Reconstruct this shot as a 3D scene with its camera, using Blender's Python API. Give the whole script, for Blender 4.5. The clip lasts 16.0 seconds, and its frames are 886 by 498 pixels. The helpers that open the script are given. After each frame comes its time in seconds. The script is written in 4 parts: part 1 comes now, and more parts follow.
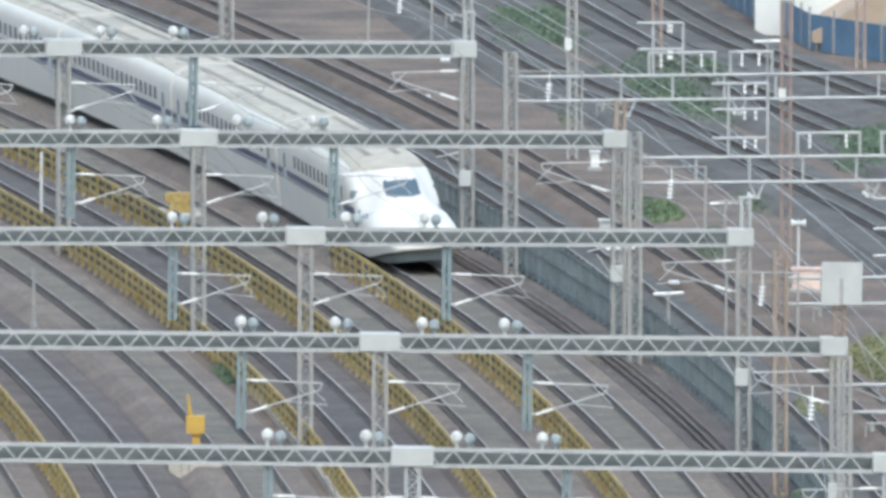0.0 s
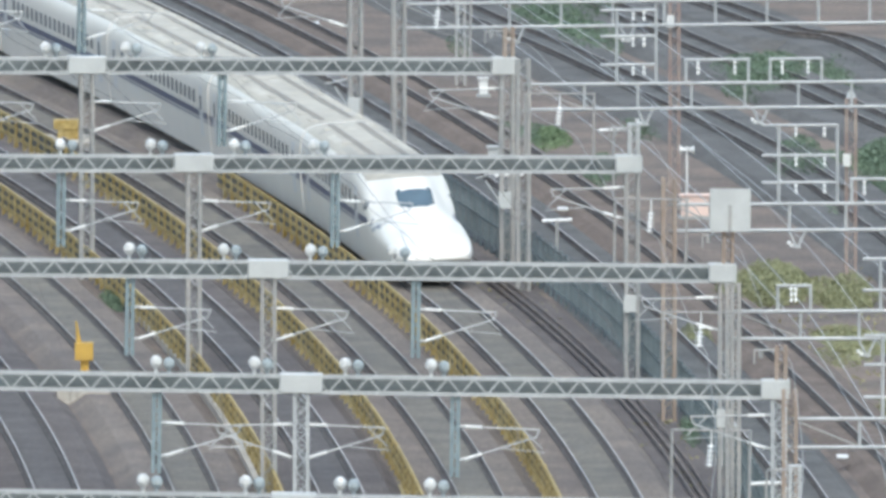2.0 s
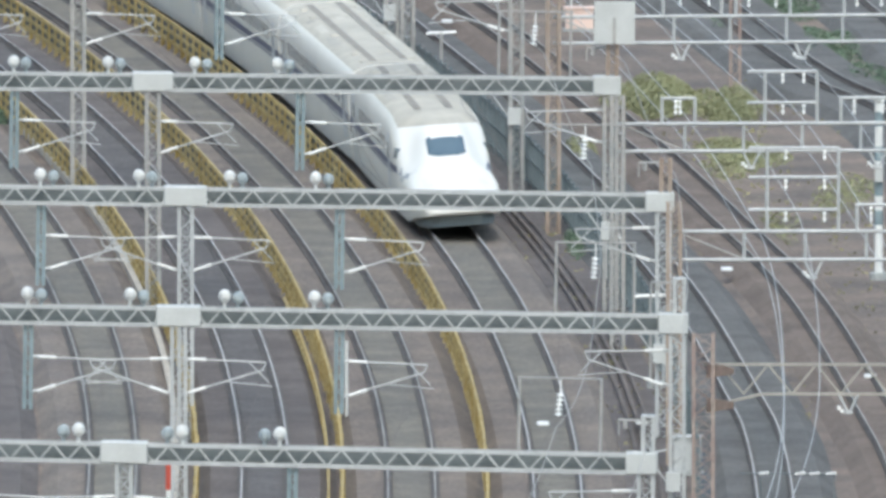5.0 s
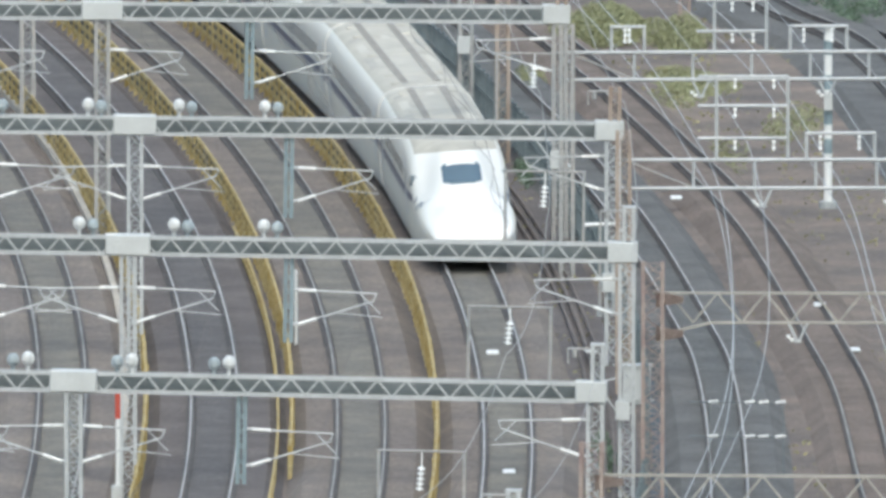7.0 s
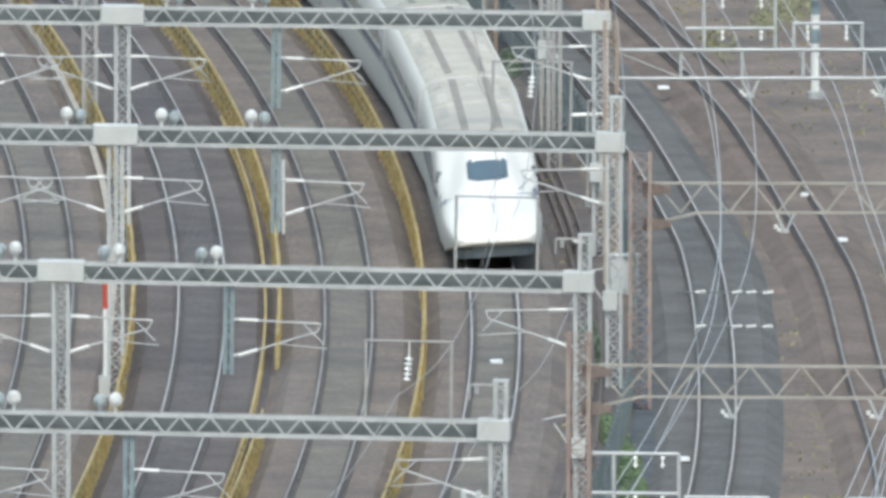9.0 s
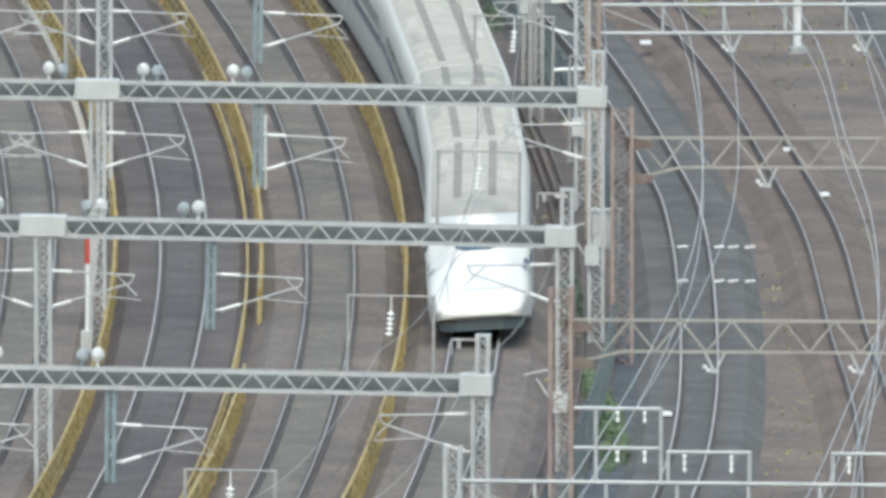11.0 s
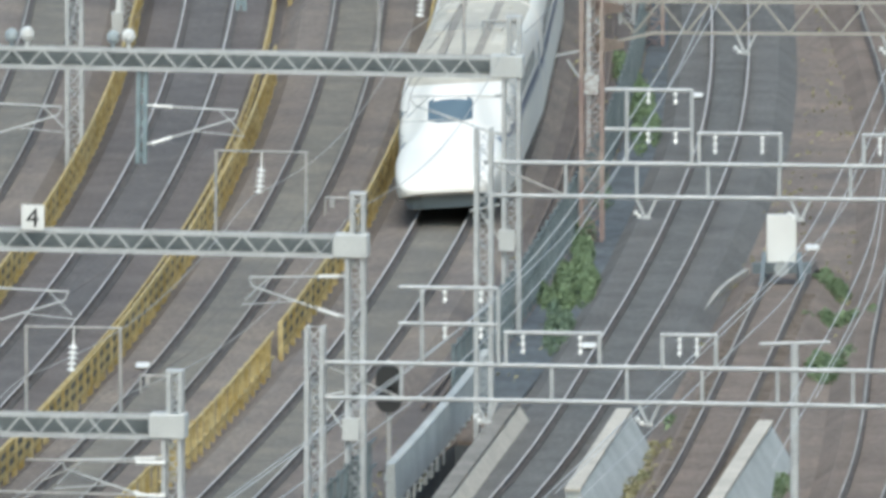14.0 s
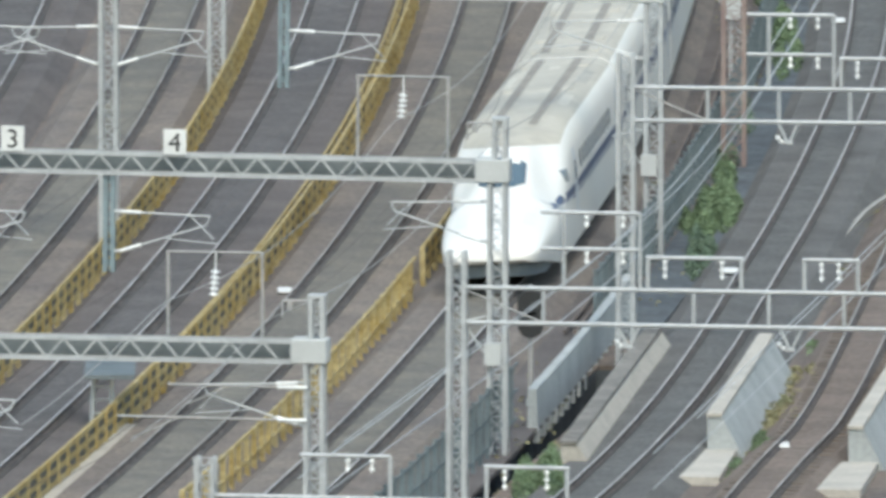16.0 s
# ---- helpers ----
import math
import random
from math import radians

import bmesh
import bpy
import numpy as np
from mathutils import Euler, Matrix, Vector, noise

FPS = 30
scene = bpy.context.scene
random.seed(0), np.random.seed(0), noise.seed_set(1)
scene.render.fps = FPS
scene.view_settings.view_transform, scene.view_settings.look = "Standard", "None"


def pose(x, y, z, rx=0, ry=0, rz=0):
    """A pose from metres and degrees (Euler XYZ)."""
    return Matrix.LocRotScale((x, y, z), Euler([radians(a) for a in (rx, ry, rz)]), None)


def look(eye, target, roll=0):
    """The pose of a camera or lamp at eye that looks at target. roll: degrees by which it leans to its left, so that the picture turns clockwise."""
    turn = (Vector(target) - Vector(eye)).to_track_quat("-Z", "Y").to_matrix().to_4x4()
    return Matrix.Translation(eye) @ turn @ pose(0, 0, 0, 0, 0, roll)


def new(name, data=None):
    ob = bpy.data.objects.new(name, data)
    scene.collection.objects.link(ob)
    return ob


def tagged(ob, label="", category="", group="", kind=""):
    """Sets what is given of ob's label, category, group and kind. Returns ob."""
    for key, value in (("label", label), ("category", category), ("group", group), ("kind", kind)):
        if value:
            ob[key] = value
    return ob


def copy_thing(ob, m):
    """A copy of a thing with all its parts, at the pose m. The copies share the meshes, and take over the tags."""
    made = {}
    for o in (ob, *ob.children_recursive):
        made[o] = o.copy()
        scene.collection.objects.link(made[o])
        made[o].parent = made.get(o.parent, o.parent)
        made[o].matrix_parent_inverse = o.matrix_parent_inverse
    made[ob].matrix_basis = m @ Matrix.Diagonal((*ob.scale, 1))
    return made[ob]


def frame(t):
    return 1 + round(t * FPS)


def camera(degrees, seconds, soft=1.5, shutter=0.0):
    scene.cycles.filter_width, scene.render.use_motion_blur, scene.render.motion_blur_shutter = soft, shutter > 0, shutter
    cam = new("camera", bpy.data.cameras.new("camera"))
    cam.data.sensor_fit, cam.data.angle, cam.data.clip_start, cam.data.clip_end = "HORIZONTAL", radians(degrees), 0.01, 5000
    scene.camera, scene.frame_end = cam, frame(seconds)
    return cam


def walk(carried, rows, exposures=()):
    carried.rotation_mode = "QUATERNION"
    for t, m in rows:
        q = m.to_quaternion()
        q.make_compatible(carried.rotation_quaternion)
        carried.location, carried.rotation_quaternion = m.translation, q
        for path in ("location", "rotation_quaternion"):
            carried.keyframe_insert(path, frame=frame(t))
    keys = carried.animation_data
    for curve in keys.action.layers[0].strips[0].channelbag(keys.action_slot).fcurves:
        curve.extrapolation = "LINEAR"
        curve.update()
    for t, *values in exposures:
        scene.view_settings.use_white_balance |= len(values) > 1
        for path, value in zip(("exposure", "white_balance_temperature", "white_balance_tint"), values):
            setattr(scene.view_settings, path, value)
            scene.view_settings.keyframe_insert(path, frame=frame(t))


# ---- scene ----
# ---- camera: a long lens on a high deck, turning with the train ----
EYE_Z = 98.0
cam = camera(1.7112, 16.0, soft=3.5, shutter=0.5)
AIM = [
    (0.0, 85.00934, 0.20689),
    (0.5, 84.99331, 0.15063),
    (1.0, 84.91342, 0.07523),
    (1.5, 84.88856, 0.03268),
    (2.0, 84.86787, -0.00933),
    (2.5, 84.75280, -0.05131),
    (3.0, 84.71719, -0.08282),
    (3.5, 84.66016, -0.09266),
    (4.0, 84.57505, -0.13860),
    (4.5, 84.51224, -0.22916),
    (4.7, 84.51303, -0.22837),
    (6.8, 84.37028, -0.32987),
    (7.0, 84.36808, -0.33178),
    (7.5, 84.35426, -0.35067),
    (8.0, 84.29417, -0.35502),
    (8.5, 84.22433, -0.35576),
    (9.0, 84.15585, -0.35628),
    (9.2, 84.15419, -0.36312),
    (11.3, 84.04342, -0.39129),
    (11.5, 84.02184, -0.38964),
    (12.0, 83.90052, -0.38935),
    (12.5, 83.76650, -0.38656),
    (13.0, 83.64857, -0.38319),
    (13.5, 83.58019, -0.38230),
    (14.0, 83.45313, -0.33101),
    (14.5, 83.39211, -0.24600),
    (15.0, 83.32825, -0.21843),
    (15.5, 83.31396, -0.17889),
    (16.0, 83.30816, -0.05495),
]
walk(cam, [(t, pose(0, 0, EYE_Z, rx, 0, rz)) for t, rx, rz in AIM], [(0.0, 0.39, 5850, 4), (8.0, 0.34, 6000, 3), (16.0, 0.30, 6050, 1)])

# ---- light: bright overcast ----
world = bpy.data.worlds.new("world")
scene.world = world
world.use_nodes = True
wn = world.node_tree.nodes
sky = wn.new("ShaderNodeTexSky")
sky.sky_type, sky.sun_disc = "NISHITA", False
SUN_EL, SUN_AZ = radians(56), radians(178)
sky.sun_elevation, sky.sun_rotation = SUN_EL, SUN_AZ
sky.air_density, sky.dust_density = 1.6, 4.0
world.node_tree.links.new(sky.outputs[0], wn["Background"].inputs[0])
wn["Background"].inputs[1].default_value = 0.175
lamp = bpy.data.lights.new("sun", "SUN")
lamp.energy, lamp.angle, lamp.color = 1.0, radians(35), (1.0, 0.97, 0.92)
sun = new("sun", lamp)
sun.matrix_world = look((math.sin(SUN_AZ) * math.cos(SUN_EL) * 100, math.cos(SUN_AZ) * math.cos(SUN_EL) * 100,
                         math.sin(SUN_EL) * 100), (0, 0, 0))


# ---- materials ----
def shader(name, color, rough=0.7, metal=0.0, vary=0.12, scale=1.0, grain=0.0, grain_scale=20.0, bump=0.0, tint=None, island=0.0,
           spec=0.4):
    """Two scales of colour variation, an optional second tint in patches, grain and relief."""
    m = bpy.data.materials.new(name)
    m.use_nodes = True
    nt = m.node_tree
    b = nt.nodes["Principled BSDF"]
    b.inputs["Roughness"].default_value = rough
    b.inputs["Metallic"].default_value = metal
    b.inputs["Specular IOR Level"].default_value = spec
    pos = nt.nodes.new("ShaderNodeNewGeometry")
    big = nt.nodes.new("ShaderNodeTexNoise")
    big.inputs["Scale"].default_value = scale
    big.inputs["Detail"].default_value = 5
    nt.links.new(pos.outputs["Position"], big.inputs["Vector"])
    ramp = nt.nodes.new("ShaderNodeValToRGB")
    ramp.color_ramp.elements[0].position, ramp.color_ramp.elements[1].position = 0.32, 0.68
    c = Vector(color)
    lo = c * (1 - vary)
    hi = Vector(tint) if tint else c * (1 + vary)
    ramp.color_ramp.elements[0].color = (*lo, 1)
    ramp.color_ramp.elements[1].color = (*hi, 1)
    nt.links.new(big.outputs["Fac"], ramp.inputs[0])
    out = ramp.outputs[0]
    fine = nt.nodes.new("ShaderNodeTexNoise")
    fine.inputs["Scale"].default_value = grain_scale
    fine.inputs["Detail"].default_value = 4
    nt.links.new(pos.outputs["Position"], fine.inputs["Vector"])
    if grain:
        rng = nt.nodes.new("ShaderNodeMapRange")
        rng.inputs[1].default_value, rng.inputs[2].default_value = 0.3, 0.7
        rng.inputs[3].default_value, rng.inputs[4].default_value = 1 - grain, 1 + grain
        nt.links.new(fine.outputs["Fac"], rng.inputs[0])
        mul = nt.nodes.new("ShaderNodeVectorMath")
        mul.operation = "SCALE"
        nt.links.new(out, mul.inputs[0])
        nt.links.new(rng.outputs[0], mul.inputs["Scale"])
        out = mul.outputs[0]
    if island:
        info = nt.nodes.new("ShaderNodeNewGeometry")
        r2 = nt.nodes.new("ShaderNodeMapRange")
        r2.inputs[3].default_value, r2.inputs[4].default_value = 1 - island, 1 + island
        nt.links.new(info.outputs["Random Per Island"], r2.inputs[0])
        m2 = nt.nodes.new("ShaderNodeVectorMath")
        m2.operation = "SCALE"
        nt.links.new(out, m2.inputs[0])
        nt.links.new(r2.outputs[0], m2.inputs["Scale"])
        out = m2.outputs[0]
    nt.links.new(out, b.inputs["Base Color"])
    if bump:
        bp = nt.nodes.new("ShaderNodeBump")
        bp.inputs["Strength"].default_value = bump
        bp.inputs["Distance"].default_value = 0.05
        nt.links.new(fine.outputs["Fac"], bp.inputs["Height"])
        nt.links.new(bp.outputs[0], b.inputs["Normal"])
    return m


M_GROUND = shader("yard_ground", (0.165, 0.140, 0.125), 0.95, vary=0.28, scale=0.3, grain=0.3, grain_scale=6, bump=0.5,
                  tint=(0.212, 0.168, 0.136))
M_BALLAST = shader("ballast", (0.184, 0.156, 0.142), 0.95, vary=0.2, scale=0.3, grain=0.34, grain_scale=7, bump=0.6,
                   tint=(0.214, 0.182, 0.152))
M_BALLAST_BROWN = shader("brown_ballast", (0.165, 0.132, 0.11), 0.95, vary=0.2, scale=0.35, grain=0.3, grain_scale=8, bump=0.6)
M_BALLAST_DARK = shader("dark_brown_ballast", (0.125, 0.109, 0.102), 0.95, vary=0.18, scale=0.4, grain=0.3, grain_scale=9, bump=0.6)
M_BED = shader("track_bed", (0.158, 0.145, 0.129), 0.95, vary=0.16, scale=0.5, grain=0.25, grain_scale=8, bump=0.4,
               tint=(0.195, 0.178, 0.145))
M_BED_DARK = shader("dark_track_bed", (0.108, 0.098, 0.093), 0.9, vary=0.15, scale=0.5, grain=0.3, grain_scale=8, bump=0.4)
M_YARD_BED = shader("grey_yard_bed", (0.112, 0.110, 0.104), 0.92, vary=0.18, scale=0.5, grain=0.3, grain_scale=8, bump=0.4)
M_YARD_BALLAST = shader("grey_yard_ballast", (0.120, 0.116, 0.110), 0.95, vary=0.2, scale=0.4, grain=0.3, grain_scale=9, bump=0.6)
M_OIL = shader("stained_ballast", (0.112, 0.107, 0.103), 0.85, vary=0.2, scale=0.8, grain=0.25, grain_scale=9)
M_RAIL = shader("rail_steel", (0.45, 0.435, 0.42), 0.6, 0.1, vary=0.15, scale=0.7, grain=0.1)
M_RAIL_DULL = shader("dull_rail_steel", (0.32, 0.305, 0.285), 0.65, 0.1, vary=0.25, scale=0.4, grain=0.2)
M_RUST = shader("rusty_steel", (0.14, 0.12, 0.11), 0.8, 0.2, vary=0.3, scale=2, grain=0.2)
M_GALV = shader("galvanised_steel", (0.47, 0.48, 0.48), 0.55, 0.15, vary=0.1, scale=1.5, grain=0.12, grain_scale=12)
M_GALV_OLD = shader("weathered_galvanised_steel", (0.39, 0.40, 0.395), 0.65, 0.1, vary=0.16, scale=1.2, grain=0.15, grain_scale=10,
                    tint=(0.41, 0.385, 0.36))
M_BOXGREY = shader("pale_grey_paint", (0.50, 0.51, 0.50), 0.6, vary=0.06, scale=1.5, grain=0.06)
M_PIPE = shader("blue_grey_steel", (0.24, 0.30, 0.32), 0.6, 0.1, vary=0.15, scale=2)
M_YELLOW = shader("yellow_paint", (0.49, 0.345, 0.10), 0.65, vary=0.28, scale=1.5, grain=0.25, grain_scale=6, tint=(0.46, 0.375, 0.19))
M_CERAMIC = shader("white_porcelain", (0.82, 0.82, 0.80), 0.25, vary=0.04)
M_GLAZE = shader("dusty_white_porcelain", (0.62, 0.62, 0.60), 0.35, vary=0.12, scale=4)
M_GLAZE_GREY = shader("grey_glazed_porcelain", (0.33, 0.37, 0.38), 0.3, vary=0.15, scale=4)
M_TRAIN = shader("white_train_paint", (0.78, 0.755, 0.71), 0.36, vary=0.03, scale=0.5)
M_ROOF = shader("dirty_roof_paint", (0.48, 0.445, 0.375), 0.6, vary=0.1, scale=0.6, grain=0.08, grain_scale=3)
M_ROOFDARK = shader("dark_roof_tread", (0.29, 0.265, 0.23), 0.8, vary=0.12, scale=0.8)
M_ROOFPATCH = shader("grey_roof_vent_paint", (0.41, 0.385, 0.335), 0.65, vary=0.12, scale=0.8)
M_ROOFPALE = shader("pale_cream_roof_paint", (0.56, 0.525, 0.45), 0.6, vary=0.08, scale=0.8)
M_BLUE = shader("dark_blue_paint", (0.07, 0.095, 0.19), 0.3, vary=0.05)
M_GLASS = shader("dark_glass", (0.10, 0.14, 0.17), 0.08, vary=0.1, spec=0.8)
M_UNDER = shader("dark_underframe", (0.14, 0.165, 0.18), 0.7, vary=0.2)

M_TRAINGREY = shader("pale_grey_train_paint", (0.70, 0.71, 0.72), 0.35, vary=0.04)
M_LAMP = shader("headlight_cover", (0.74, 0.73, 0.70), 0.3, vary=0.05, spec=0.7)
M_BROWN = shader("brown_rusty_pipe", (0.15, 0.125, 0.11), 0.8, vary=0.25, scale=1.0, grain=0.2)
M_BROWNMAST = shader("faded_red_brown_paint", (0.34, 0.245, 0.225), 0.75, vary=0.2, scale=1.2, grain=0.2, tint=(0.36, 0.30, 0.26))
M_ORANGE = shader("orange_rust_paint", (0.37, 0.28, 0.22), 0.75, vary=0.2, scale=1.0, grain=0.2, tint=(0.40, 0.34, 0.29))
M_CONC = shader("pale_concrete", (0.37, 0.385, 0.38), 0.85, vary=0.12, scale=0.7, grain=0.12, grain_scale=8, bump=0.2)
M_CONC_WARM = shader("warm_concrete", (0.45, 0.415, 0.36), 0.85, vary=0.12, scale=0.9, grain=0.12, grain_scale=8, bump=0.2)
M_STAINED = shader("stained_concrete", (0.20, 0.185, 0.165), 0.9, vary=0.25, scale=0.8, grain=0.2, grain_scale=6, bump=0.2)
# dark blue-grey that stands in for the shade in and beside the gap
M_GAPSHADE = shader("gap_shade", (0.09, 0.10, 0.108), 0.9, vary=0.25, scale=0.6, grain=0.3, grain_scale=5)
M_LEAF = shader("green_leaves", (0.15, 0.205, 0.11), 0.7, vary=0.3, scale=0.6, island=0.2)
M_LEAF_Y = shader("yellow_green_leaves", (0.26, 0.265, 0.145), 0.7, vary=0.2, scale=0.5, island=0.15)
M_LEAF_D = shader("dull_green_leaves", (0.13, 0.18, 0.12), 0.7, vary=0.3, scale=0.6, island=0.2)
M_SIGNWHITE = shader("white_sign_paint", (0.72, 0.72, 0.70), 0.6, vary=0.05)
M_BLACK = shader("black_paint", (0.03, 0.03, 0.03), 0.6, vary=0.1)
M_RED = shader("red_paint", (0.5, 0.09, 0.06), 0.6, vary=0.1)
M_BEIGE = shader("weathered_beige_paint", (0.36, 0.34, 0.30), 0.7, vary=0.15, scale=1.5, grain=0.15)
# dark steel parts, and the sheet that paints shade inside the trusses
M_STEEL_SHADE = shader("blue_grey_steel_and_shade", (0.165, 0.185, 0.19), 0.7, 0.1, vary=0.15, scale=1.0, grain=0.15)
M_SLEEPER = shader("weathered_sleeper_wood", (0.145, 0.12, 0.10), 0.9, vary=0.3, scale=1.2, grain=0.3)
M_YELLOWBRIGHT = shader("orange_yellow_paint", (0.50, 0.32, 0.07), 0.55, vary=0.12)
M_TAN = shader("tan_sheet_roof", (0.42, 0.33, 0.25), 0.7, vary=0.1)
M_BLUEFENCE = shader("blue_sheet_paint", (0.12, 0.20, 0.30), 0.6, vary=0.15)
M_CREASE = shader("grey_crease_shade", (0.46, 0.47, 0.48), 0.5, vary=0.1)
M_FENCE = shader("blue_grey_fence_paint", (0.145, 0.175, 0.185), 0.7, 0.1, vary=0.2, scale=0.8, grain=0.2)
M_PLOUGH = shader("blue_grey_plough_paint", (0.22, 0.255, 0.28), 0.6, vary=0.1)
M_MESH = shader("dark_wire_mesh", (0.105, 0.105, 0.095), 0.8, vary=0.2, scale=1.0, grain=0.25, grain_scale=5)
M_WINDOW = shader("grey_window_glass", (0.24, 0.265, 0.29), 0.2, vary=0.1, spec=0.7)
M_DRY = shader("dry_weed_leaves", (0.26, 0.24, 0.13), 0.8, vary=0.3, scale=0.4, island=0.4)
M_PINK = shader("faded_salmon_paint", (0.70, 0.54, 0.47), 0.7, vary=0.08)

# ---- helpers for shapes ----
CX, CY, RAD = -1204.43, 940.36, 1211.92


def on_arc(phi, off, z=0.0):
    r = RAD + off
    return Vector((CX + r * math.cos(phi), CY + r * math.sin(phi), z))


def arc_pose(phi, off, z=0.0):
    """x across the tracks to the right, y along them away from the viewer."""
    return Matrix.Translation(on_arc(phi, off, z)) @ Matrix.Rotation(phi, 4, "Z")


def box(bm, x0, x1, y0, y1, z0, z1, m=None):
    vs = [bm.verts.new(Vector(p)) for p in ((x0, y0, z0), (x1, y0, z0), (x1, y1, z0), (x0, y1, z0),
                                            (x0, y0, z1), (x1, y0, z1), (x1, y1, z1), (x0, y1, z1))]
    if m is not None:
        for v in vs:
            v.co = m @ v.co
    for q in ((0, 3, 2, 1), (4, 5, 6, 7), (0, 1, 5, 4), (1, 2, 6, 5), (2, 3, 7, 6), (3, 0, 4, 7)):
        bm.faces.new([vs[i] for i in q])


def bar(bm, a, b, w, h=None):
    """A bar of rectangular section from a to b."""
    a, b = Vector(a), Vector(b)
    d = b - a
    m = Matrix.Translation(a) @ d.to_track_quat("Y", "Z").to_matrix().to_4x4()
    h = h or w
    box(bm, -w / 2, w / 2, 0, d.length, -h / 2, h / 2, m)


def rod(bm, a, b, r, n=8, r2=None):
    """A round rod from a to b."""
    a, b = Vector(a), Vector(b)
    q = (b - a).to_track_quat("Z", "Y").to_matrix()
    r2 = r if r2 is None else r2
    lo, hi = [], []
    for i in range(n):
        t = 2 * math.pi * i / n
        u = q @ Vector((math.cos(t), math.sin(t), 0))
        lo.append(bm.verts.new(a + u * r))
        hi.append(bm.verts.new(b + u * r2))
    for i in range(n):
        j = (i + 1) % n
        bm.faces.new((lo[i], lo[j], hi[j], hi[i]))
    bm.faces.new(lo[::-1])
    bm.faces.new(hi)


def mesh_of(name, bm, material, smooth=False):
    me = bpy.data.meshes.new(name)
    bmesh.ops.recalc_face_normals(bm, faces=bm.faces)
    bm.to_mesh(me)
    bm.free()
    for m in (material if isinstance(material, (list, tuple)) else [material]):
        me.materials.append(m)
    if smooth:
        for p in me.polygons:
            p.use_smooth = True
    return me


def part(name, bm, material, parent=None, label="", smooth=False):
    ob = new(name, mesh_of(name, bm, material, smooth))
    if parent is not None:
        ob.parent = parent
    return tagged(ob, label)


def spline(pts, n):
    """Smooth line through plan points, n steps between each two."""
    p = [Vector(q) for q in pts]
    p = [2 * p[0] - p[1]] + p + [2 * p[-1] - p[-2]]
    out = []
    for i in range(1, len(p) - 2):
        for k in range(n):
            t = k / n
            out.append(0.5 * (2 * p[i] + (p[i + 1] - p[i - 1]) * t + (2 * p[i - 1] - 5 * p[i] + 4 * p[i + 1] - p[i + 2]) * t * t
                              + (3 * p[i] - p[i - 1] - 3 * p[i + 1] + p[i + 2]) * t ** 3))
    out.append(p[-2])
    return out


def arc_line(off, p0=-0.175, p1=0.30, n=120):
    """off: metres right of the train's track, or a function of the angle along the curve."""
    out = []
    for i in range(n + 1):
        phi = p0 + (p1 - p0) * i / n
        o = off(phi) if callable(off) else off
        q = on_arc(phi, o)
        out.append(Vector((q.x, q.y)))
    return out


def sweep(bm, line, profile, closed=True):
    """Draws a profile of (across, z) along a plan line that runs away from the viewer."""
    rings = []
    n = len(line)
    for i in range(n):
        d = (line[min(i + 1, n - 1)] - line[max(i - 1, 0)]).normalized()
        r = Vector((d.y, -d.x))
        rings.append([bm.verts.new((line[i].x + r.x * o, line[i].y + r.y * o, z)) for o, z in profile])
    m = len(profile)
    for a, b in zip(rings, rings[1:]):
        for k in range(m if closed else m - 1):
            j = (k + 1) % m
            bm.faces.new((a[k], a[j], b[j], b[k]))
    if closed:
        bm.faces.new(rings[0][::-1])
        bm.faces.new(rings[-1])


# ---- ground and tracks ----
# the ground sheet has one long gap, where a road passes under the yard
GAP = [on_arc(p, o, -0.62) for p, o in ((-0.19, 4.3), (-0.19, 6.0), (-0.105, 5.4), (-0.105, 4.3))]
bm = bmesh.new()
outer = [bm.verts.new(p) for p in ((-4500, -300, -0.62), (4500, -300, -0.62), (4500, 4700, -0.62), (-4500, 4700, -0.62))]
inner = [bm.verts.new(p) for p in GAP]
floor_v = [bm.verts.new((p.x, p.y, -4.6)) for p in GAP]
for k in range(4):
    q = (k + 1) % 4
    bm.faces.new((outer[k], outer[q], inner[q], inner[k]))
    bm.faces.new((inner[k], inner[q], floor_v[q], floor_v[k]))
bm.faces.new(floor_v)
GROUND = tagged(part("ground", bm, M_GROUND), "brown-grey bare earth and gravel of the rail yard", kind="structure")

# retaining walls that line the gap; its deep shade is put into their dark colour
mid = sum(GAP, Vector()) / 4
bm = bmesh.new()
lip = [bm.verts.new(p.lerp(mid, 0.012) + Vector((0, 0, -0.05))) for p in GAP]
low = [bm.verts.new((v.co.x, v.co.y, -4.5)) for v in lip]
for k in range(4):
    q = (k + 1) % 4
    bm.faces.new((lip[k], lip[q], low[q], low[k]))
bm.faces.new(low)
tagged(part("retaining_wall", bm, M_GAPSHADE), "retaining walls of the road underpass, coloured dark for the shade", kind="structure")

RAIL_SECTION = ((-0.035, 0.0), (0.035, 0.0), (0.035, -0.04), (0.012, -0.05), (0.012, -0.13), (0.07, -0.15), (0.07, -0.176),
                (-0.07, -0.176), (-0.07, -0.15), (-0.012, -0.13), (-0.012, -0.05), (-0.035, -0.04))


